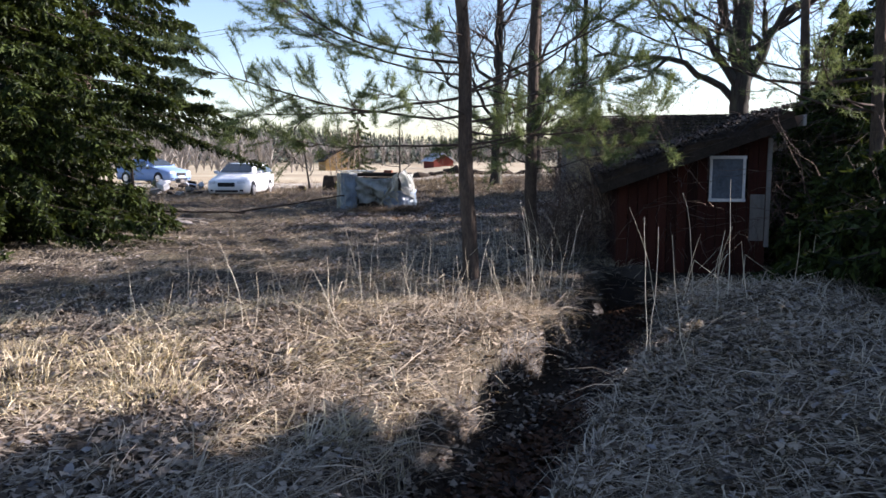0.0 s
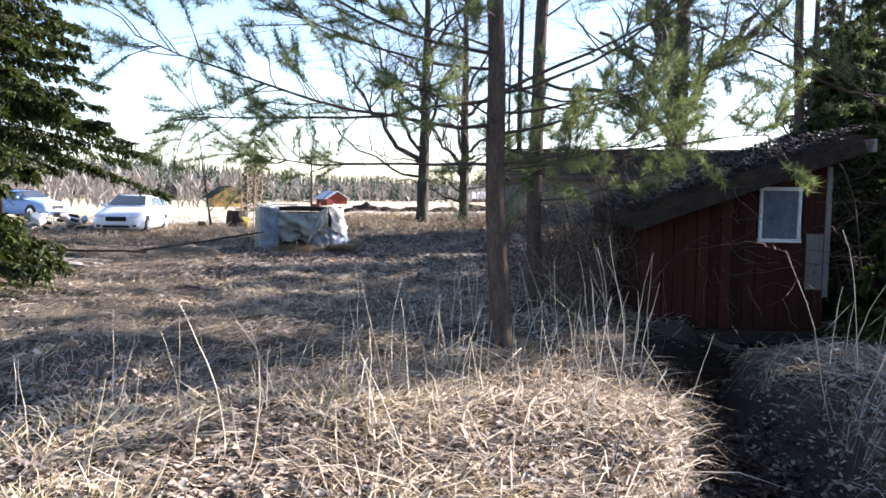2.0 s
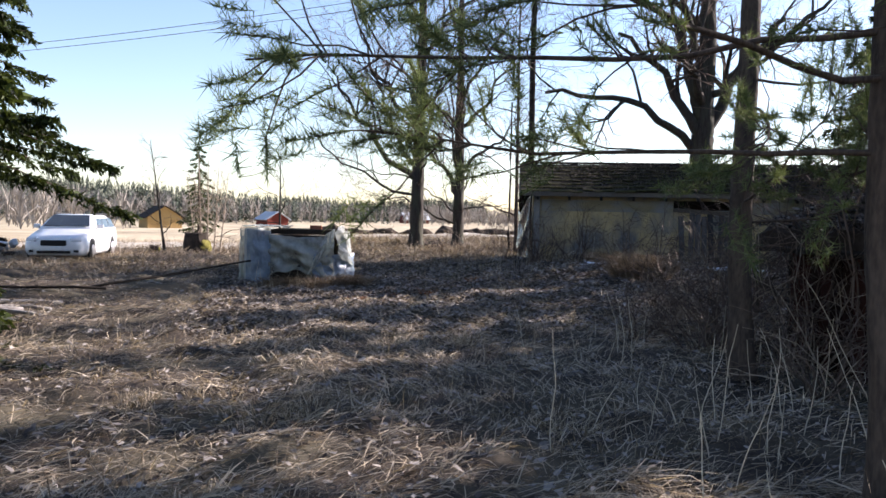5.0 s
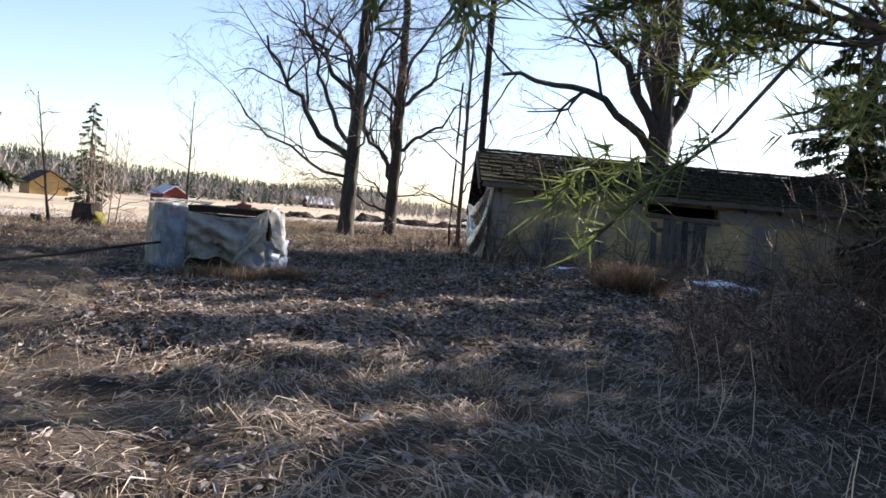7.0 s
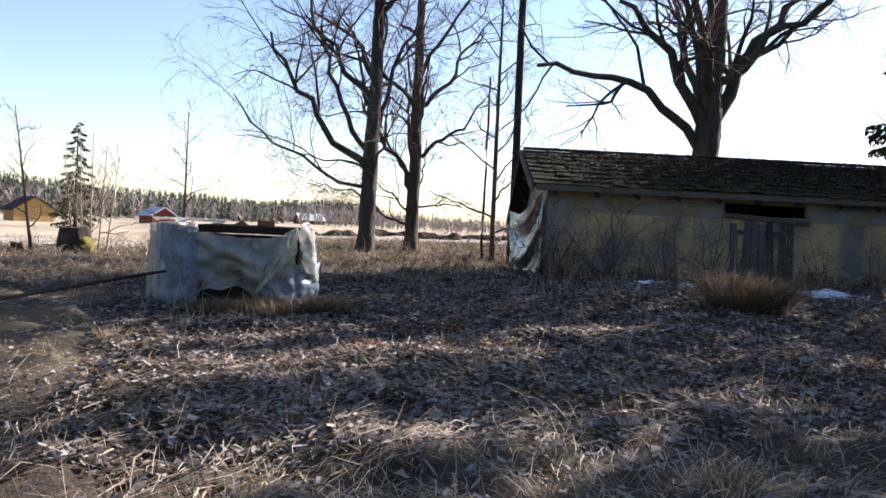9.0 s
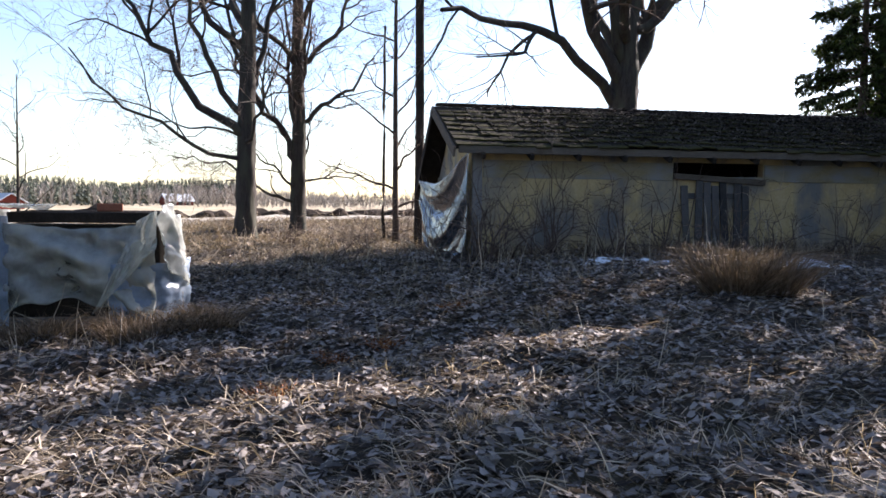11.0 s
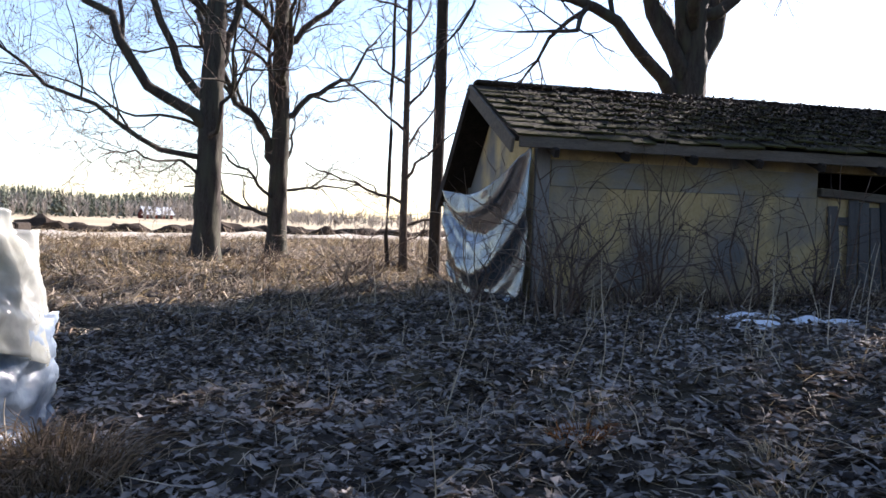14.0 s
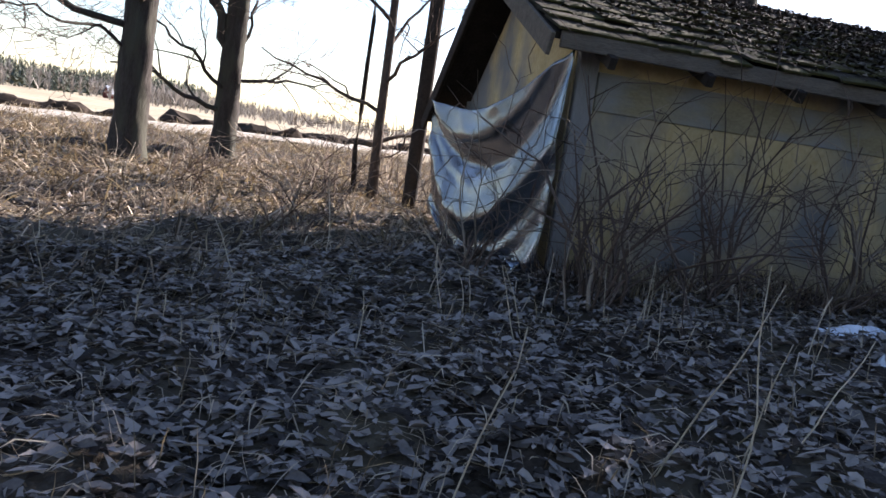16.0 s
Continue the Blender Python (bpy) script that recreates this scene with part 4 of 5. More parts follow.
for k, (ax, ay, bx, by) in enumerate([(-7.6, 20.2, -5.9, 19.6), (-7.9, 19.6, -6.4, 20.6), (-7.4, 19.2, -6.3, 20.0), (-8.1, 20.6, -6.0, 20.2), (-7.7, 21.0, -6.1, 21.4)]):
    log("fallen_branch", (ax, ay, gz(ax, ay) + 0.3 - 0.05 * k), (bx, by, gz(bx, by) + 0.04), 0.05, 0.035, "grey dead branch on a heap of wood", M_GREYWOOD, 10 + k)


def stump(x, y, r0, h, label):
    t = thing("tree_stump", pose(x, y, gz(x, y) - 0.05), label, "stump")
    bm = bmesh.new()
    bmesh.ops.create_cone(bm, cap_ends=True, segments=24, radius1=r0 * 1.15, radius2=r0 * 0.9, depth=h, matrix=pose(0, 0, h / 2))
    bmesh.ops.subdivide_edges(bm, edges=[e for e in bm.edges if abs(e.verts[0].co.z - e.verts[1].co.z) > h / 2], cuts=5)
    part("trunk", rough_up(bm, 0.06, 4, x), M_DARKWOOD, t, "dark rotten wood")
    bm = bmesh.new()
    bmesh.ops.create_icosphere(bm, subdivisions=4, radius=1, matrix=pose(r0 * 0.45, -r0 * 0.25, h * 0.42) @ Matrix.Diagonal((r0 * 0.75, r0 * 0.7, h * 0.42, 1)))
    part("moss", rough_up(rough_up(bm, 0.1, 4, y), 0.03, 14, y), M_MOSS, t, "golden green moss cushion", True)


stump(-5.28, 38.18, 0.45, 0.85, "dark tree stump with golden moss")
stump(-6.78, 38.38, 0.18, 0.3, "small mossy stump in dry grass")


# ---- car ----
def loft(sections, closed=True):
    """A skin over rings of equal length."""
    bm = bmesh.new()
    rings = [[bm.verts.new(p) for p in s] for s in sections]
    k = len(rings[0])
    for a, b in zip(rings, rings[1:]):
        for i in range(k if closed else k - 1):
            j = (i + 1) % k
            bm.faces.new((a[i], a[j], b[j], b[i]))
    bm.faces.new(rings[0][::-1])
    bm.faces.new(rings[-1])
    bmesh.ops.recalc_face_normals(bm, faces=bm.faces[:])
    return bm


def estate_car(m, paint, label, category="car"):
    """An estate car; its nose points along -y, it stands on z 0."""
    t = thing("car", m, label, category)
    st = [(0.0, 0.62, 0.30, 0.62), (0.06, 0.78, 0.24, 0.7), (0.25, 0.86, 0.2, 0.78), (0.7, 0.89, 0.19, 0.86), (1.25, 0.9, 0.19, 0.95), (2.0, 0.9, 0.19, 0.97), (3.0, 0.9, 0.19, 0.98), (4.0, 0.89, 0.2, 1.0), (4.55, 0.86, 0.24, 1.0), (4.7, 0.78, 0.32, 0.98), (4.74, 0.66, 0.36, 0.94)]
    secs = []
    for y, w, z0, z1 in st:
        secs.append([(-w * 0.9, y, z0), (w * 0.9, y, z0), (w * 0.99, y, z0 + 0.13), (w, y, (z0 + z1) / 2), (w * 0.97, y, z1 - 0.1), (w * 0.86, y, z1), (w * 0.4, y, z1 + 0.035), (-w * 0.4, y, z1 + 0.035), (-w * 0.86, y, z1), (-w * 0.97, y, z1 - 0.1), (-w, y, (z0 + z1) / 2), (-w * 0.99, y, z0 + 0.13)])
    part("body", loft(secs), paint, t, "glossy painted body", True)
    cab = [(1.3, 0.8, 0.96, 0.97), (1.75, 0.74, 0.96, 1.23), (2.15, 0.68, 0.96, 1.405), (2.7, 0.66, 0.96, 1.445), (3.6, 0.66, 0.96, 1.43), (4.25, 0.66, 0.96, 1.38), (4.6, 0.72, 0.97, 1.05)]
    secs = []
    for y, w, z0, z1 in cab:
        secs.append([(-0.83, y, z0), (0.83, y, z0), (w + 0.01, y, z1 - 0.09 if z1 > 1.1 else z1 - 0.01), (w - 0.1, y, z1), (-w + 0.1, y, z1), (-w - 0.01, y, z1 - 0.09 if z1 > 1.1 else z1 - 0.01)])
    part("cabin", loft(secs), paint, t, "", True)

    def pane(name, pts, label=""):
        bm = bmesh.new()
        bm.faces.new([bm.verts.new(p) for p in pts])
        r = bmesh.ops.extrude_face_region(bm, geom=bm.faces[:])
        c = Vector((0, 2.6, 1.0))
        n = (Vector(pts[1]) - Vector(pts[0])).cross(Vector(pts[2]) - Vector(pts[0])).normalized()
        if n.dot(Vector(pts[0]) - c) < 0:
            n = -n
        for v in r["geom"]:
            if isinstance(v, bmesh.types.BMVert):
                v.co += n * 0.012
        bmesh.ops.recalc_face_normals(bm, faces=bm.faces[:])
        return part(name, bm, M_CARGLASS, t, label)

    pane("windscreen", [(-0.68, 1.42, 1.075), (0.68, 1.42, 1.075), (0.55, 2.06, 1.415), (-0.55, 2.06, 1.415)], "dark windscreen")
    for s in (-1, 1):
        for y0, y1, ya, yb in ((1.85, 2.75, 2.2, 2.75), (2.82, 3.6, 2.82, 3.6), (3.67, 4.42, 3.67, 4.2)):
            pane("side_window", [(s * 0.815, y0, 1.01), (s * 0.815, y1, 1.01), (s * 0.688, yb, 1.32), (s * 0.688, ya, 1.32)])
        mi = slab(0.2, 0.09, 0.13, 0.03, pose(s * 0.95, 1.72, 1.0))
        part("wing_mirror", mi, paint, t)
        part("headlight", slab(0.34, 0.2, 0.15, 0.04, pose(s * 0.61, 0.1, 0.6, -14, 0, s * 18)), M_LAMP, t, "clear headlight")
        part("fog_light", slab(0.16, 0.06, 0.09, 0.02, pose(s * 0.62, 0.035, 0.3, 0, 0, s * 14)), M_CARBLACK, t)
        part("roof_rail", slab(0.04, 1.9, 0.05, 0.01, pose(s * 0.6, 3.3, 1.43)), M_CARBLACK, t)
        for y in (0.92, 3.7):
            bm = bmesh.new()
            bmesh.ops.create_cone(bm, cap_ends=True, segments=28, radius1=0.33, radius2=0.33, depth=0.22, matrix=pose(s * 0.8, y, 0.33, 0, 90, 0))
            bmesh.ops.bevel(bm, geom=[e for e in bm.edges if abs((e.verts[0].co - e.verts[1].co).x) < 0.01], offset=0.03, segments=2, affect="EDGES")
            tyre = part("wheel", bm, M_TYRE, t, "black tyre")
            bm = bmesh.new()
            bmesh.ops.create_cone(bm, cap_ends=True, segments=24, radius1=0.22, radius2=0.19, depth=0.03, matrix=pose(s * 0.915, y, 0.33, 0, 90 * s, 0))
            rim = part("rim", bm, M_RIM, tyre, "silver alloy rim")
            bm = bmesh.new()
            bmesh.ops.create_cone(bm, cap_ends=True, segments=28, radius1=0.38, radius2=0.38, depth=0.06, matrix=pose(s * 0.868, y, 0.34, 0, 90, 0))
            part("wheel_arch", bm, M_CARBLACK, t)
    part("grille", slab(0.72, 0.05, 0.17, 0.02, pose(0, 0.0, 0.5)), M_CARBLACK, t, "black grille")
    part("lower_intake", slab(0.95, 0.05, 0.09, 0.02, pose(0, 0.01, 0.27)), M_CARBLACK, t)
    part("number_plate", slab(0.44, 0.02, 0.1, 0.004, pose(0, -0.03, 0.385)), M_PLATE, t)
    return t


estate_car(pose(-9.0, 33.2, gz(-8.8, 35) + 0.0, 0, 0, -2), M_CARWHITE, "white estate car parked on dry grass, nose forward")
estate_car(pose(-15.2, 46.5, gz(-15, 47) + 0.02, 0, 0, 60), M_CARBLUE, "blue car parked behind the white car")


def junk_heap():
    t = thing("junk_heap", pose(-11.3, 34.2, gz(-11.3, 34.2)), "heap of pale scrap and firewood beside the car", "heap")
    r = random.Random(3)
    for k in range(26):
        bm = bmesh.new()
        s = r.uniform(0.18, 0.5)
        box(bm, s, s * r.uniform(0.3, 0.9), s * r.uniform(0.2, 0.6), pose(r.uniform(-1.1, 0.9), r.uniform(-0.6, 0.6), r.uniform(0, 0.55), r.uniform(-30, 30), r.uniform(-30, 30), r.uniform(0, 360)), 0.02)
        part("scrap", bm, (M_WHITEPAINT, M_DARKWOOD, M_GREYWOOD)[k % 3], t)


junk_heap()

# ---- pole and wires ----
t = thing("utility_pole", pose(5.6, 32.2, gz(5.6, 32.2) - 0.1), "tall dark wooden utility pole behind the shed", "pole")
tb = Tubes()
tb.add([(0, 0, 0), (0.02, 0, 3), (0.0, 0.02, 6), (0.03, 0.03, 9.2)], [0.105, 0.1, 0.095, 0.085], 12)
tb.put("shaft", M_DARKWOOD, t)
part("crossarm", slab(1.2, 0.1, 0.1, 0.01, pose(0, 0, 8.7, 0, 0, 60)), M_DARKWOOD, t)
for k in (-0.45, 0.45):
    part("insulator", slab(0.07, 0.07, 0.12, 0.02, pose(k * 0.5, k * 0.87, 8.8)), M_WHITEPAINT, t)
t = thing("utility_pole", pose(-46, 62, gz(-46, 62) - 0.1), "far wooden utility pole by the road", "pole")
tb = Tubes()
tb.add([(0, 0, 0), (0, 0, 4), (0, 0, 8.6)], [0.14, 0.13, 0.11], 10)
tb.put("shaft", M_DARKWOOD, t)
for k in (-0.45, 0.45):
    tb = Tubes()
    u = np.linspace(0, 1, 40)
    a, b = np.array([5.6 + k * 0.5, 32.2 + k * 0.87, 9.0 + gz(5.6, 32.2)]), np.array([-46 + k * 0.5, 62 + k * 0.87, 8.6])
    pts = a + (b - a) * u[:, None]
    pts[:, 2] -= 1.3 * 4 * u * (1 - u)
    tb.add(pts, np.full(40, 0.012), 4)
    tagged(tb.put("power_wire", M_WIRE), "thin sagging overhead power wire", "wire", "power wires")
log("post", (5.3, 33.4, gz(5.3, 33.4)), (5.32, 33.4, 5.2), 0.04, 0.03, "thin bare upright post behind the shed", M_DARKWOOD, 77)


# ---- far buildings ----
def gable_house(name, x, y, w, d, h, rise, turn, wall, roofm, label, windows=0, door=False):
    t = thing(name, pose(x, y, gz(x, y) - 0.7, 0, 0, turn), label, "building")
    bm = bmesh.new()
    prof = [(-w / 2, 0), (w / 2, 0), (w / 2, h), (0, h + rise), (-w / 2, h)]
    lo, hi = [bm.verts.new((a, 0, b)) for a, b in prof], [bm.verts.new((a, d, b)) for a, b in prof]
    bm.faces.new(lo)
    bm.faces.new(hi[::-1])
    for i in range(5):
        j = (i + 1) % 5
        bm.faces.new((lo[j], lo[i], hi[i], hi[j]))
    bmesh.ops.recalc_face_normals(bm, faces=bm.faces[:])
    part("wall", bm, wall, t)
    a = math.degrees(math.atan2(rise, w / 2))
    ln = math.hypot(rise, w / 2) + 0.5
    for s in (-1, 1):
        bm = bmesh.new()
        box(bm, ln, d + 0.8, 0.12, pose(0, d / 2, h + rise + 0.02, 0, s * a, 0) @ Matrix.Translation((s * ln / 2, 0, 0)))
        part("roof", bm, roofm, t)
    for k in range(windows):
        win = part("window", slab(0.1, 1.0, 1.2, 0.01, pose(w / 2 + 0.03, d * (k + 0.7) / (windows + 0.4), h * 0.4)), M_CARGLASS, t)
        part("window_frame", slab(0.06, 1.2, 0.1, 0.01, pose(w / 2 + 0.06, d * (k + 0.7) / (windows + 0.4), h * 0.4 + 1.2)), M_WHITEPAINT, win)
    if door:
        part("door", slab(1.6, 0.1, 2.1, 0.01, pose(0, -0.04, 0)), M_DARKWOOD, t)
    return t


gable_house("red_barn", 0.1, 161.5, 4.3, 5.2, 1.9, 1.3, 24, M_BARNRED, M_BARNROOF, "small red barn with a grey roof at the field's edge")
gable_house("white_barn", 38.3, 243.4, 5, 7.5, 2.0, 1.8, -78, M_BARNRED, M_BARNROOF, "long pale-roofed barn far across the field", 3)
gable_house("yellow_house", -17.1, 133.7, 5, 6, 2.4, 1.6, 20, M_YELLOWHOUSE, M_DARKWOOD, "ochre wooden house among bare trees", 2)


# ---- distance ----
def far_wood():
    r = np.random.default_rng(21)

    def stand(n, a0, a1, d0, d1):
        a, d = np.radians(r.uniform(a0, a1, n)), r.uniform(d0, d1, n)
        x, y = d * np.sin(a), d * np.cos(a)
        top = np.interp(np.degrees(a), [-60, -30, -12, -6, -1, 4, 7, 9, 13, 16, 20, 40, 75], [16, 15, 13, 10.5, 8.5, 8, 6.2, 7.6, 8.4, 5.5, 4.6, 4.5, 5])
        z = height(x, y)
        return x, y, z, np.maximum((top * d / 300 - z), 3.5) * r.uniform(0.5, 1.0, n) ** 0.8

    def fans(x, y, z, h, wide, per, sharp):
        """Crowns of many small drooping clumps round an upright axis."""
        n = len(x)
        f = r.uniform(0.06, 1.0, (n, per))
        an = r.uniform(0, 6.283, (n, per))
        rad = (h * wide)[:, None] * (1.06 - f) ** sharp * r.uniform(0.6, 1.2, (n, per))
        zc = z[:, None] + h[:, None] * f
        c, q = np.cos(an), np.sin(an)
        w = rad * 0.5
        up = h[:, None] * 0.1
        T = np.stack([x[:, None] + 0 * f, y[:, None] + 0 * f, zc + up * 0.6], -1)
        A = np.stack([x[:, None] + c * rad - q * w, y[:, None] + q * rad + c * w, zc - up * 0.5], -1)
        B = np.stack([x[:, None] + c * rad + q * w, y[:, None] + q * rad - c * w, zc - up * 0.5], -1)
        V = np.stack([T, A, B], 2).reshape(-1, 3)
        return V, np.arange(len(V)).reshape(-1, 3)

    def brush(x, y, z, h, per, wide):
        """Leafless trees: thin rising slivers."""
        n = len(x)
        f = r.uniform(0.0, 0.6, (n, per)) * (np.arange(per)[None] > 0)
        P = np.stack([x[:, None] + 0 * f, y[:, None] + 0 * f, z[:, None] + h[:, None] * f], -1).reshape(-1, 3)
        ln = (h[:, None] * np.where(np.arange(per)[None] == 0, 1.0, 0.4 * r.uniform(0.6, 1.2, (n, per)))).reshape(-1)
        D = np.stack([r.normal(0, wide, n * per), r.normal(0, wide, n * per), np.ones(n * per)], -1)
        D[::per, :2] *= 0.1
        side = np.stack([np.ones(n * per), r.normal(0, 0.5, n * per), np.zeros(n * per)], -1) * (0.012 * np.repeat(h, per) + 0.02)[:, None]
        V = np.stack([P - side, P + side, P + D * ln[:, None]], 1).reshape(-1, 3)
        return V, np.arange(len(V)).reshape(-1, 3)

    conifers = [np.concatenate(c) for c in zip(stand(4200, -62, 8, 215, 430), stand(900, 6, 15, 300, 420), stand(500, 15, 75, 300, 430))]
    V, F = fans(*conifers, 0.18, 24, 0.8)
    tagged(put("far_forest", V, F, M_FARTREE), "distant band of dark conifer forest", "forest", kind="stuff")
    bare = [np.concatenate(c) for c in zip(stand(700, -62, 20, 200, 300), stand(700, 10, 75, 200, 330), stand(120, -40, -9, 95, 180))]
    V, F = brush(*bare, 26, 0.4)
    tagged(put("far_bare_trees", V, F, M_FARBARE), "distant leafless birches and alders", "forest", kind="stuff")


far_wood()
spruce(-7.9, 75, 7.5, 1.7, "young spruce at the edge of the field", 6, boughs=70, per=5)


def earth_bank():
    r = np.random.default_rng(5)
    bm = bmesh.new()
    for k in range(46):
        x = -1 + k * 0.55 + r.normal(0, 0.4)
        y = 50 + 0.35 * x + r.normal(0, 0.5)
        s = r.uniform(0.25, 0.6)
        bmesh.ops.create_icosphere(bm, subdivisions=2, radius=s, matrix=pose(x, y, gz(x, y) + 0.05) @ Matrix.Diagonal((1.6, 1, 0.7, 1)))
    tagged(part("earth_bank", rough_up(bm, 0.25, 1.8), M_EARTH), "dark row of turned earth clods along the field", "earth", kind="stuff")


earth_bank()


# ---- snow ----
def snow_patch(x, y, a, b, turn):
    bm = bmesh.new()
    bmesh.ops.create_grid(bm, x_segments=26, y_segments=18, size=1)
    for v in list(bm.verts):
        d = math.hypot(v.co.x, v.co.y) + 0.35 * noise.noise(Vector((v.co.x * 2, v.co.y * 2, x)))
        px, py = v.co.x * a, v.co.y * b
        c, s = math.cos(turn), math.sin(turn)
        wx, wy = x + px * c - py * s, y + px * s + py * c
        v.co = (wx, wy, gz(wx, wy) + 0.085 * (1 - d * d * 1.5) + 0.02 * noise.noise(Vector((wx * 5, wy * 5, 0))))
    tagged(part("snow_patch", bm, M_SNOW, None, "", True), "remnant patch of old snow by the shed's foot", "snow", "snow patches")


for sx, sy, a, b in ((5.25, 25.5, 0.38, 0.12), (5.75, 25.15, 0.5, 0.16), (4.7, 24.75, 0.28, 0.1), (7.7, 23.85, 0.7, 0.2)):
    snow_patch(sx, sy, a * 1.35, b * 1.35, -0.3)


# ---- shrubs ----
def shrub(x, y, h, shoots, label, seed, spread=0.75, material=None, kids=(4, 3), rad=0.011):
    r = np.random.default_rng(seed)
    t = thing("bare_shrub", pose(x, y, gz(x, y) - 0.04), label, "shrub", "bare shrubs")
    for k in range(shoots):
        tb = Tubes()
        a = r.uniform(0, 6.28)
        d = (math.cos(a) * spread * r.uniform(0.2, 1.3), math.sin(a) * spread * r.uniform(0.2, 1.3), 1)
        grow(tb, (r.normal(0, 0.1), r.normal(0, 0.1), 0), d, h * r.uniform(0.6, 1.1), rad, 2 if r.random() < 0.5 else 1, r, tb, kids=(0, 4, 2), bend=0.26, rise=0.0)
        tb.put("shoot", material or (M_PALETWIG if r.random() < 0.3 else M_TWIG), t)


for k, (x, y, h, n) in enumerate([(3.7, 26.5, 1.3, 22), (3.3, 27.4, 1.1, 16), (4.7, 26.3, 1.35, 18), (5.6, 26.0, 1.3, 16), (6.6, 25.4, 1.0, 16), (7.4, 25.0, 1.2, 20), (8.3, 24.8, 1.2, 18), (9.6, 24.4, 1.3, 18), (10.8, 24.0, 1.5, 18), (2.8, 29.5, 1.0, 16), (3.3, 31.0, 1.1, 16), (4.6, 32.8, 1.2, 16), (2.6, 32.5, 0.8, 14), (6.3, 33.8, 1.6, 14)]):
    shrub(x, y, h, int(n * 0.65), "tangled bare shrub against the shed" if k < 9 else "tangled bare shrub in dry grass", 100 + k)


for k, (x, y, h) in enumerate([(2.2, 15.6, 1.6), (3.0, 16.4, 1.8), (2.7, 14.8, 1.5), (1.9, 13.4, 1.1), (3.6, 17.4, 1.7)]):
    shrub(x, y, h, 26, "dense dark bare shrub beside the pines", 140 + k, 0.9)
for k, (x, y, h) in enumerate([(1.9, 16.9, 0.8), (2.6, 17.6, 0.9), (2.2, 15.9, 1.0), (3.3, 18.6, 0.9)]):
    shrub(x, y, h, 24, "low dark tangled bush at the edge of the thicket", 180 + k, 0.9)
for k, (x, y, h) in enumerate([(3.75, 26.55, 1.7), (4.15, 26.7, 1.5), (5.1, 26.5, 1.6), (6.2, 26.1, 1.4), (6.9, 25.9, 1.5)]):
    shrub(x, y, h, 8, "upright dark bush with arching twigs at the shed wall", 160 + k, 0.45, rad=0.016)


def thicket():
    r = np.random.default_rng(8)
    tb = Tubes()
    for k in range(360):
        x, y = r.uniform(5.2, 14), r.uniform(6.5, 23)
        if y < 7 or (y < 10 and x < 5.6) or y > 10.1 + (x + 3.4) / 1.07:
            continue
        if 23.5 < y + 0.3 * x:
            y -= 2
        d = (r.normal(0, 0.5), r.normal(0, 0.5), 1)
        grow(tb, (x, y, gz(x, y) - 0.05), d, r.uniform(1.2, 2.8), 0.014, 1, r, tb, kids=(0, 4, 1), bend=0.18, rise=-0.02)
    # extra brush, mostly out of view, added to shade the right bank
    for k in range(150):
        x, y = r.uniform(5.2, 8.5), r.uniform(3.0, 10)
        grow(tb, (x, y, gz(x, y) - 0.05), (r.normal(0, 0.5), r.normal(0, 0.5), 1), r.uniform(1.0, 2.0), 0.012, 1, r, tb, kids=(0, 5, 1), bend=0.18, rise=-0.02)
    for k in range(260):
        x, y = r.uniform(2.6, 6.2), r.uniform(13.6, 18)
        if y > 10.1 + (x + 3.4) / 1.07:
            continue
        d = (r.normal(-0.1, 0.5), r.normal(-0.4, 0.4), 0.7)
        grow(tb, (x, y, gz(x, y) + r.uniform(0, 1.2)), d, r.uniform(0.9, 2.2), 0.012, 1, r, tb, kids=(0, 4, 1), bend=0.2, rise=-0.03)
    tagged(tb.put("thicket", M_TWIG), "dense dark tangle of bare branches", "thicket", kind="stuff")


thicket()


# ---- tall stalks ----
def stalk(x, y, h, lean, seed, label="tall pale dry stalk in the grass"):
    r = np.random.default_rng(seed)
    tb = Tubes()
    a = r.uniform(0, 6.28)
    d = np.array([math.cos(a) * lean, math.sin(a) * lean, 1.0])
    pts = wander((0, 0, 0), d, h, 7, 0.075, 0.0, r)
    if r.random() < 0.18:
        k = r.integers(3, 6)
        pts[k + 1:] = pts[k] + (pts[k + 1:] - pts[k]) * np.array([1, 1, -0.7]) + np.array([0.1, 0, 0]) * np.arange(1, 8 - k)[:, None] * r.choice([-1, 1])
    tb.add(pts, np.linspace(0.0042, 0.002, 8), 5)
    ob = tb.put("dry_stalk", M_STALK)
    ob.matrix_basis = pose(x, y, gz(x, y) - 0.02)
    tagged(ob, label, "stalk", "tall dry stalks")


r = np.random.default_rng(17)
k = 0
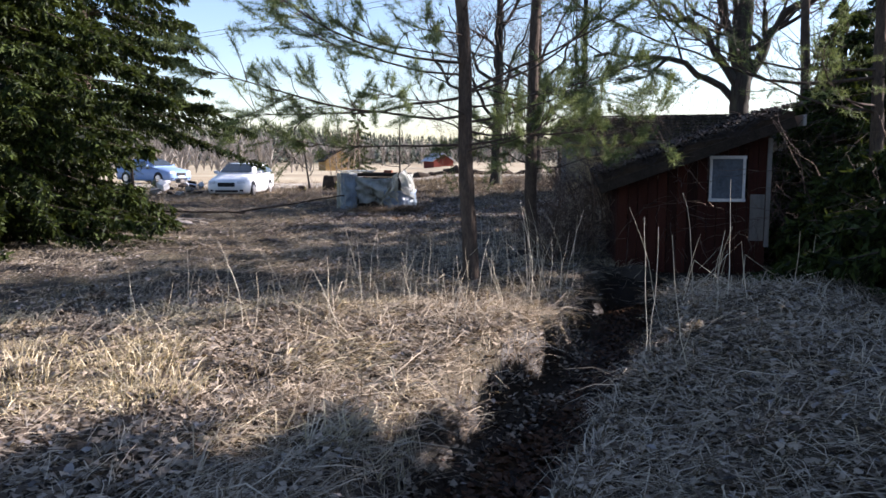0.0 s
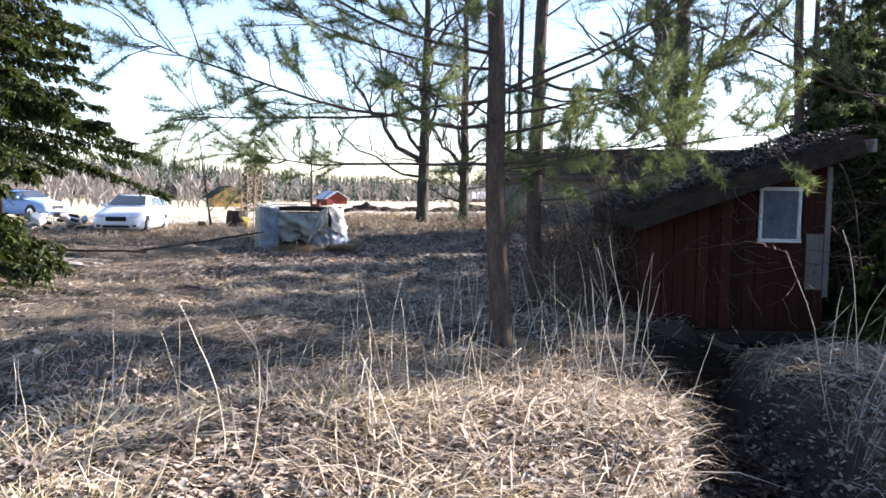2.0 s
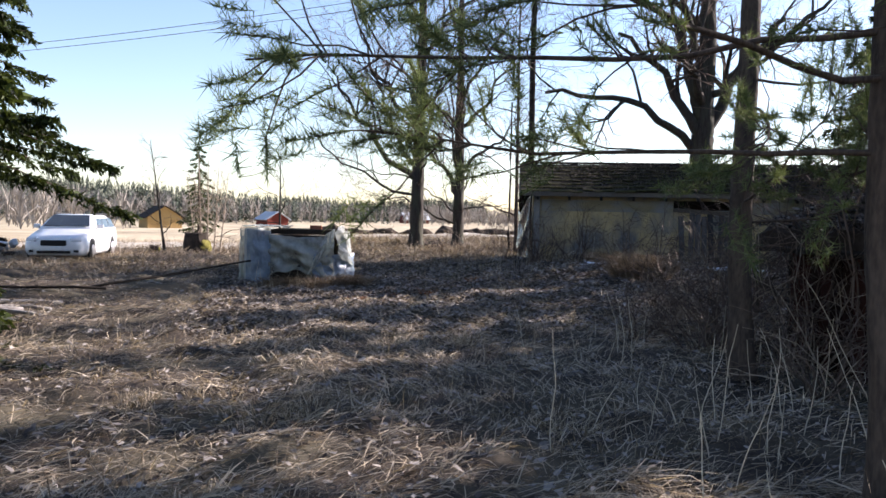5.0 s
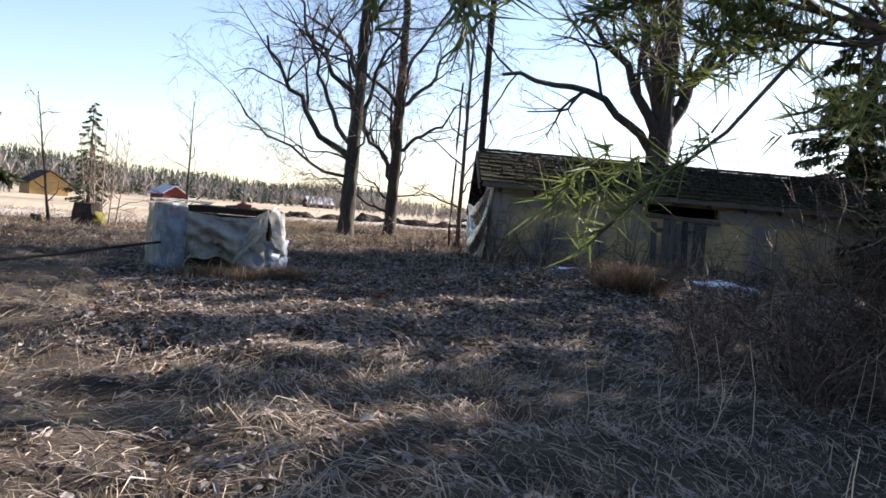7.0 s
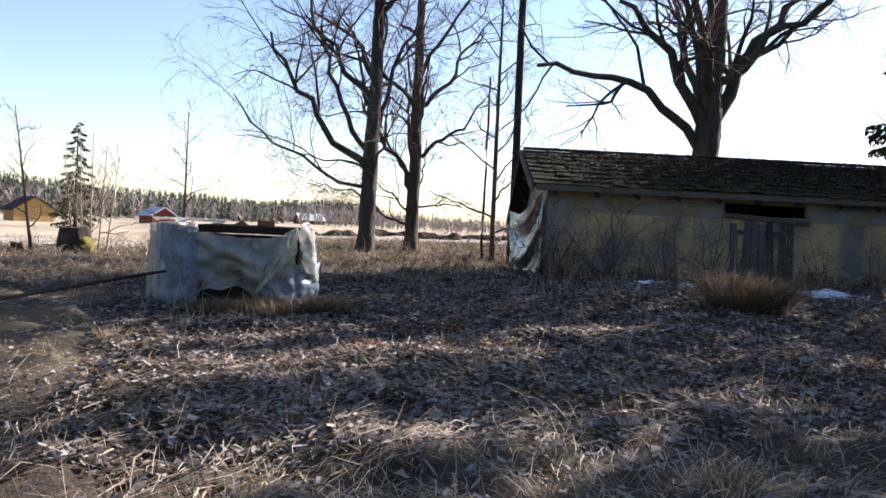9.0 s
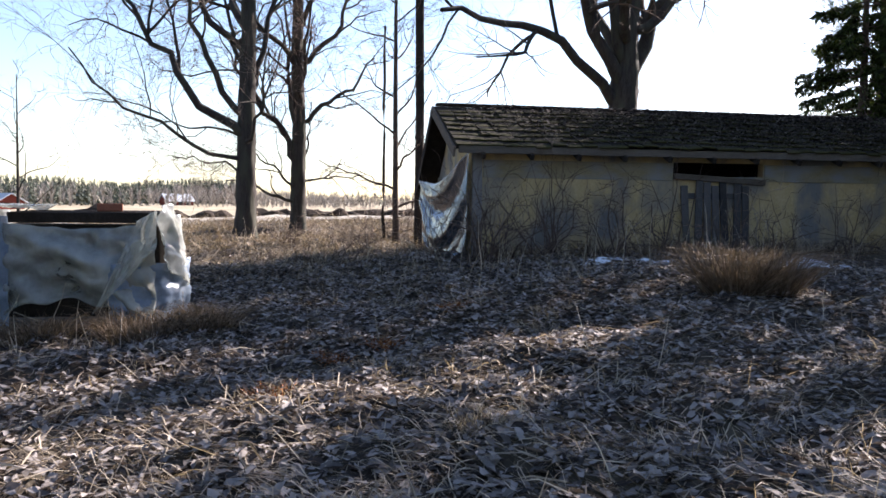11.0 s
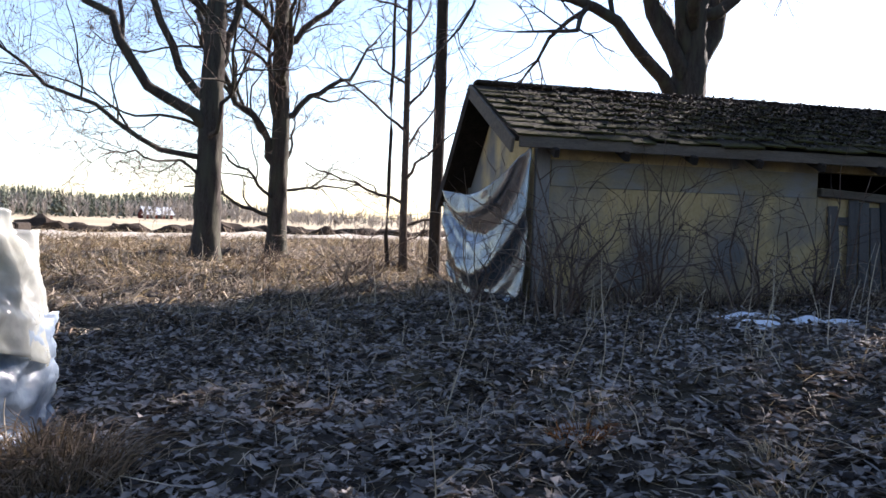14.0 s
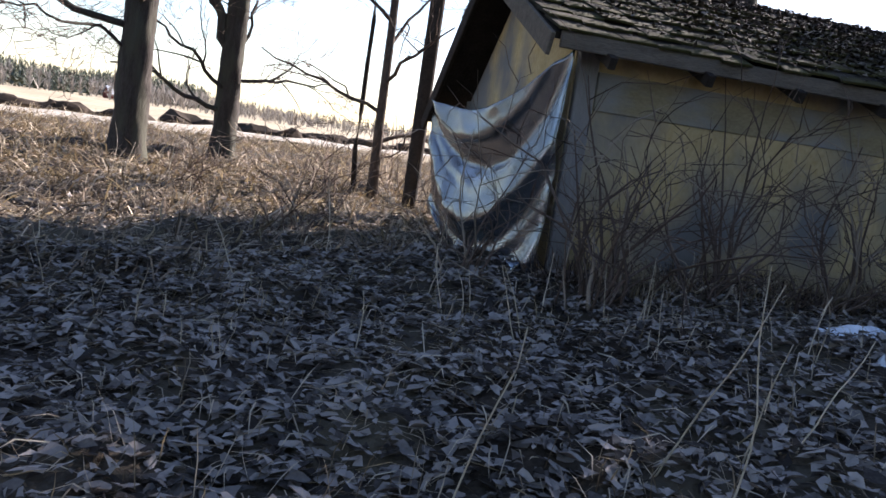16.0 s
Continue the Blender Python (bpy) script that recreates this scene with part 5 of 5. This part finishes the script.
for cx, cy, sx, sy, n, h0, h1 in ((-0.2, 8.6, 0.8, 0.5, 22, 0.5, 1.0), (1.15, 10.6, 0.35, 0.5, 20, 0.8, 1.5), (2.4, 7.6, 0.45, 0.5, 10, 0.8, 1.5), (0.1, 9.6, 1.1, 0.8, 26, 0.4, 0.9), (-2.6, 8.2, 1.2, 1.0, 16, 0.3, 0.7), (1.3, 8.0, 0.3, 0.5, 5, 0.7, 1.2), (1.7, 6.3, 0.15, 0.3, 5, 0.8, 1.4), (-1.6, 7.6, 0.6, 0.5, 12, 0.35, 0.7), (3.6, 9.2, 0.8, 0.8, 10, 0.6, 1.1), (0.6, 12.0, 0.8, 0.9, 24, 0.4, 0.95), (1.6, 16.0, 1.2, 1.6, 20, 0.3, 0.8), (6.5, 24.3, 2.4, 0.5, 36, 0.4, 0.95), (3.0, 26.2, 0.9, 0.6, 16, 0.25, 0.5), (-2.3, 24.4, 0.9, 0.4, 24, 0.25, 0.6), (0.5, 20.0, 2.0, 2.0, 16, 0.25, 0.5), (2.0, 31.5, 1.6, 2.0, 30, 0.3, 0.7)):
    for q in range(n):
        x, y = r.normal(cx, sx), r.normal(cy, sy)
        k += 1
        if ditch_distance(np.float64(x), np.float64(y)) > 0.5:
            stalk(x, y, r.uniform(h0, h1), abs(r.normal(0, 0.22)), 1000 + k)


# ---- litter and grass ----
def scatter(n, seed, x0, x1, y0, y1, near, ditch=0.3):
    """Points on the ground, thicker towards the line walked."""
    r = np.random.default_rng(seed)
    x, y = r.uniform(x0, x1, n * 3), r.uniform(y0, y1, n * 3)
    line = np.interp(y, [0, 5, 12, 18, 23], [0.3, -1.6, -2.6, -1.4, 1.5])
    w = np.exp(-np.abs(x - line) / near) + 0.12
    keep = (r.random(n * 3) < w) & (ditch_distance(x, y) > ditch)
    x, y = x[keep][:n], y[keep][:n]
    return x, y, r


def straws(name, n, seed, lo, hi, width, flat, area, material, label, near=5.0, clump=None):
    x, y, r = scatter(n, seed, *area, near, 0.5)
    if clump:
        ok = vnoise(x * clump[0], y * clump[0], seed) > clump[1]
        x, y = x[ok], y[ok]
    ok = r.random(len(x)) > 0.6 * S((y - 19) / 4) * (name == "dry_grass")
    x, y = x[ok], y[ok]
    n = len(x)
    z = height(x, y)
    swirl = 3.0 * vnoise(x * 0.55, y * 0.55, seed + 3) + r.normal(0, 0.8, n)
    L = r.uniform(lo, hi, n)
    tilt = np.clip(r.normal(flat, 0.22, n), 0.05, 1.5)
    D = np.stack([np.cos(swirl) * np.sin(tilt), np.sin(swirl) * np.sin(tilt), np.cos(tilt)], -1)
    W = np.stack([-np.sin(swirl), np.cos(swirl), r.normal(0, 0.4, n)], -1) * (width * r.uniform(0.6, 1.5, n))[:, None] / 2
    base = np.stack([x, y, z + r.uniform(-0.01, 0.05, n)], -1)
    mid = base + D * (L * 0.55)[:, None]
    end = base + D * L[:, None] + r.normal(0, 0.05, (n, 3)) * L[:, None] * 2
    end[:, 2] -= L * 0.25 * np.sin(tilt)
    for q in (mid, end):
        q[:, 2] = np.maximum(q[:, 2], height(q[:, 0], q[:, 1]) + 0.004 + r.uniform(0, 0.03, n))
    V = np.stack([base - W, base + W, mid - W, mid + W, end], 1).reshape(-1, 3)
    i = np.arange(n)[:, None] * 5
    F = np.concatenate([i + np.array([0, 1, 3]), i + np.array([0, 3, 2]), i + np.array([2, 3, 4])], 0)
    tagged(put(name, V, F, material), label, "grass", kind="stuff")


def leaves(name, n, seed, area, label, near=5.0, lo=0.02, hi=0.05, pts=None, ditch=0.3, material=None, lobed=False):
    if pts is None:
        x, y, r = scatter(n, seed, *area, near, ditch)
        z = height(x, y)
    else:
        x, y, z = pts
        r = np.random.default_rng(seed)
    n = len(x)
    a = r.uniform(0, 6.28, n)
    s = r.uniform(lo, hi, n)
    nz = r.normal(0, 0.24, (n, 2))
    ux = np.stack([np.cos(a), np.sin(a), nz[:, 0]], -1) * s[:, None]
    uy = np.stack([-np.sin(a), np.cos(a), nz[:, 1]], -1) * (s * r.uniform(0.4, 0.8, n))[:, None]
    c = np.stack([x, y, z + 0.012 + r.uniform(0, 0.035, n)], -1)
    curl = (s * r.uniform(-0.5, 0.6, n))[:, None] * np.array([0, 0, 1.0])
    if lobed:
        k = 7
        an = np.linspace(0, 2 * np.pi, k, endpoint=False)
        rad = np.where(np.arange(k) % 2 == 0, 1.0, 0.62)[None] * r.uniform(0.75, 1.2, (n, k))
        bend = r.uniform(-0.35, 0.5, (n, 1)) * np.abs(np.sin(an))[None] * s[:, None]
        ring = c[:, None] + ux[:, None] * (np.cos(an)[None] * rad)[:, :, None] + uy[:, None] * (np.sin(an)[None] * rad)[:, :, None]
        ring[:, :, 2] += bend + r.normal(0, 0.003, (n, k))
        V = np.concatenate([c[:, None], ring], 1).reshape(-1, 3)
        i = np.arange(n)[:, None] * (k + 1)
        F = np.concatenate([i + np.array([0, 1 + q, 1 + (q + 1) % k]) for q in range(k)], 0)
    else:
        V = np.stack([c - ux, c - uy * 0.9 - ux * 0.1 + curl, c + ux * 0.5 - uy * 0.35, c + ux, c + uy * 0.95 + curl], 1).reshape(-1, 3)
        i = np.arange(n)[:, None] * 5
        F = np.concatenate([i + np.array(q) for q in ((0, 1, 4), (1, 2, 4), (2, 3, 4))], 0)
    tagged(put(name, V, F, material or M_LEAF), label, "leaves", kind="stuff")


AREA = (-11, 11, 1.0, 36)
r = np.random.default_rng(44)
seg = r.integers(0, len(DITCH) - 1, 5200)
along = r.random(5200)
LINE = np.array(DITCH)
at = LINE[seg] + (LINE[seg + 1] - LINE[seg]) * along[:, None] + r.normal(0, 0.19, (5200, 2))
leaves("ditch_leaves", 0, 45, AREA, "wet reddish brown leaves in the ditch", lo=0.025, hi=0.055, material=M_WETLEAF, pts=(at[:, 0], at[:, 1], np.maximum(height(at[:, 0], at[:, 1]), -0.895)))
straws("dry_grass", 175000, 1, 0.06, 0.36, 0.005, 1.38, AREA, M_STRAW, "matted flattened dry grass and straw")
straws("dry_grass_upright", 16000, 2, 0.08, 0.32, 0.004, 0.55, AREA, M_STRAW, "short upright dry grass blades", clump=(0.8, 0.1))
# extra pale straw on the bank, its colour adding to the sunlight there
straws("pale_grass_tufts", 12000, 3, 0.15, 0.45, 0.0055, 1.35, (-6, 0.6, 4.6, 8.8), M_TUFT, "pale flattened grass adding brightness to the sunlit bank", 6.0, clump=(1.1, 0.15))
straws("far_grass", 26000, 4, 0.15, 0.5, 0.012, 1.1, (-26, 22, 28.5, 50), M_STRAW, "dry grass of the yard", 40.0)
straws("far_brown_grass", 25000, 8, 0.15, 0.5, 0.011, 1.0, (-16, 18, 28, 46), M_BROWNGRASS, "brown dead grass and stems of the yard", 40.0)
leaves("fallen_leaves", 38000, 5, AREA, "brown fallen oak leaves on the ground", lobed=True)
leaves("oak_foot_leaves", 12000, 7, (-7, 9, 28, 38), "dry tan leaves under the oaks", 20.0, 0.03, 0.06, material=M_LEAFTAN)
leaves("bank_leaves", 36000, 16, (-4.5, 4.6, 3.2, 10.0), "brown fallen leaves on the ditch banks", 8.0, ditch=0.2, material=M_LEAFTAN)
straws("bank_grass", 16000, 17, 0.15, 0.6, 0.005, 1.45, (-1.5, 4.5, 3.6, 11.5), M_STRAW, "dry grass hanging over the ditch banks", 8.0)
leaves("shed_leaves", 56000, 6, (-4, 9, 17.5, 29), "grey brown fallen oak leaves", 6.0, 0.024, 0.06, lobed=True)
r = np.random.default_rng(12)
a, b = r.uniform(-0.2, SHED_L, 15000), r.uniform(0, 1, 15000) ** 0.7
wpt = [SHED @ Vector((s, -0.4 + q * (SHED_D / 2 + 0.4), EAVE + 0.065 + q * (APEX - EAVE))) for s, q in zip(a, b)]
sel = [p for p, s in zip(wpt, a) if r.random() < 0.15 + 0.85 * min(1, s / 3.0)]
leaves("roof_litter", 0, 13, AREA, "fallen leaves lying on the shed roof", lo=0.016, hi=0.036, material=M_LEAFDARK, pts=tuple(np.array([p[k] for p in sel]) for k in range(3)))
pts = [RED @ Vector((s, d, 1.5 + 0.36 * s + 0.26 + 0.05 * q)) for s, d, q in zip(r.uniform(-0.35, 2.75, 6000), r.uniform(-0.38, 2.9, 6000), r.random(6000))]
leaves("turf_litter", 0, 14, AREA, "dead leaves lying on the turf roof", material=M_LEAFDARK, pts=tuple(np.array([p[k] for p in pts]) for k in range(3)))


def grass_clump(x, y, rad, h, n, seed, label, material=M_STRAW):
    """A hummock of drooping dead grass."""
    r = np.random.default_rng(seed)
    a, q = r.uniform(0, 6.28, n), np.sqrt(r.uniform(0, 1, n)) * rad
    px, py = x + np.cos(a) * q, y + np.sin(a) * q
    base = np.stack([px, py, height(px, py)], -1)
    lean = np.stack([np.cos(a) * q / rad * 0.6 + r.normal(0, 0.38, n), np.sin(a) * q / rad * 0.6 + r.normal(0, 0.38, n), np.ones(n)], -1)
    L = (h * r.uniform(0.5, 1.2, n))[:, None]
    W = np.cross(lean, r.normal(0, 1, (n, 3)))
    W *= 0.003 / (np.linalg.norm(W, axis=1)[:, None] + 1e-9)
    mid = base + lean * L * 0.6
    end = mid + lean * L * np.array([0.6, 0.6, 0.05]) + r.normal(0, 0.04, (n, 3))
    V = np.stack([base - W, base + W, mid - W, mid + W, end], 1).reshape(-1, 3)
    i = np.arange(n)[:, None] * 5
    F = np.concatenate([i + np.array([0, 1, 3]), i + np.array([0, 3, 2]), i + np.array([2, 3, 4])], 0)
    tagged(put("grass_clump", V, F, material), label, "grass", "grass clumps", "stuff")


for k, (x, y, a, h) in enumerate([(4.4, 22.3, 0.32, 0.85), (4.75, 22.1, 0.3, 0.75), (-1.6, 24.4, 0.4, 0.36), (-2.5, 24.6, 0.35, 0.3), (-1.0, 24.3, 0.3, 0.34)]):
    grass_clump(x, y, a, h * 0.9, 900, 300 + k, "hummock of drooping brown dead grass", M_BROWNGRASS)
for k, (x, y, a, h) in enumerate([(-2.6, 6.6, 0.5, 0.3), (-2.2, 5.7, 0.45, 0.28), (-3.4, 6.0, 0.5, 0.3), (-3.9, 7.0, 0.5, 0.25)]):
    grass_clump(x, y, a, h * 0.6, 380, 320 + k, "pale yellow grass tuft on the bank", M_TUFT)
for k, (x, y) in enumerate([(-0.4, 22.4), (0.25, 22.7), (1.4, 23.4), (-1.3, 21.2)]):
    grass_clump(x, y, 0.13, 0.1, 130, 340 + k, "rusty orange dead fern clump", M_RUST)
for k in range(26):
    x, y = r.uniform(-4, 4), r.uniform(8, 24)
    grass_clump(x, y, r.uniform(0.12, 0.3), r.uniform(0.08, 0.2), 110, 360 + k, "small tussock of dead grass")
for k in range(18):
    p = SHED @ Vector((0.1 + 0.5 * k, -0.35 - 0.25 * r.random(), 0))
    grass_clump(p.x, p.y, 0.35, r.uniform(0.25, 0.5), 170, 400 + k, "dead grass along the foot of the shed wall", M_STRAW if k % 2 else M_TWIG)
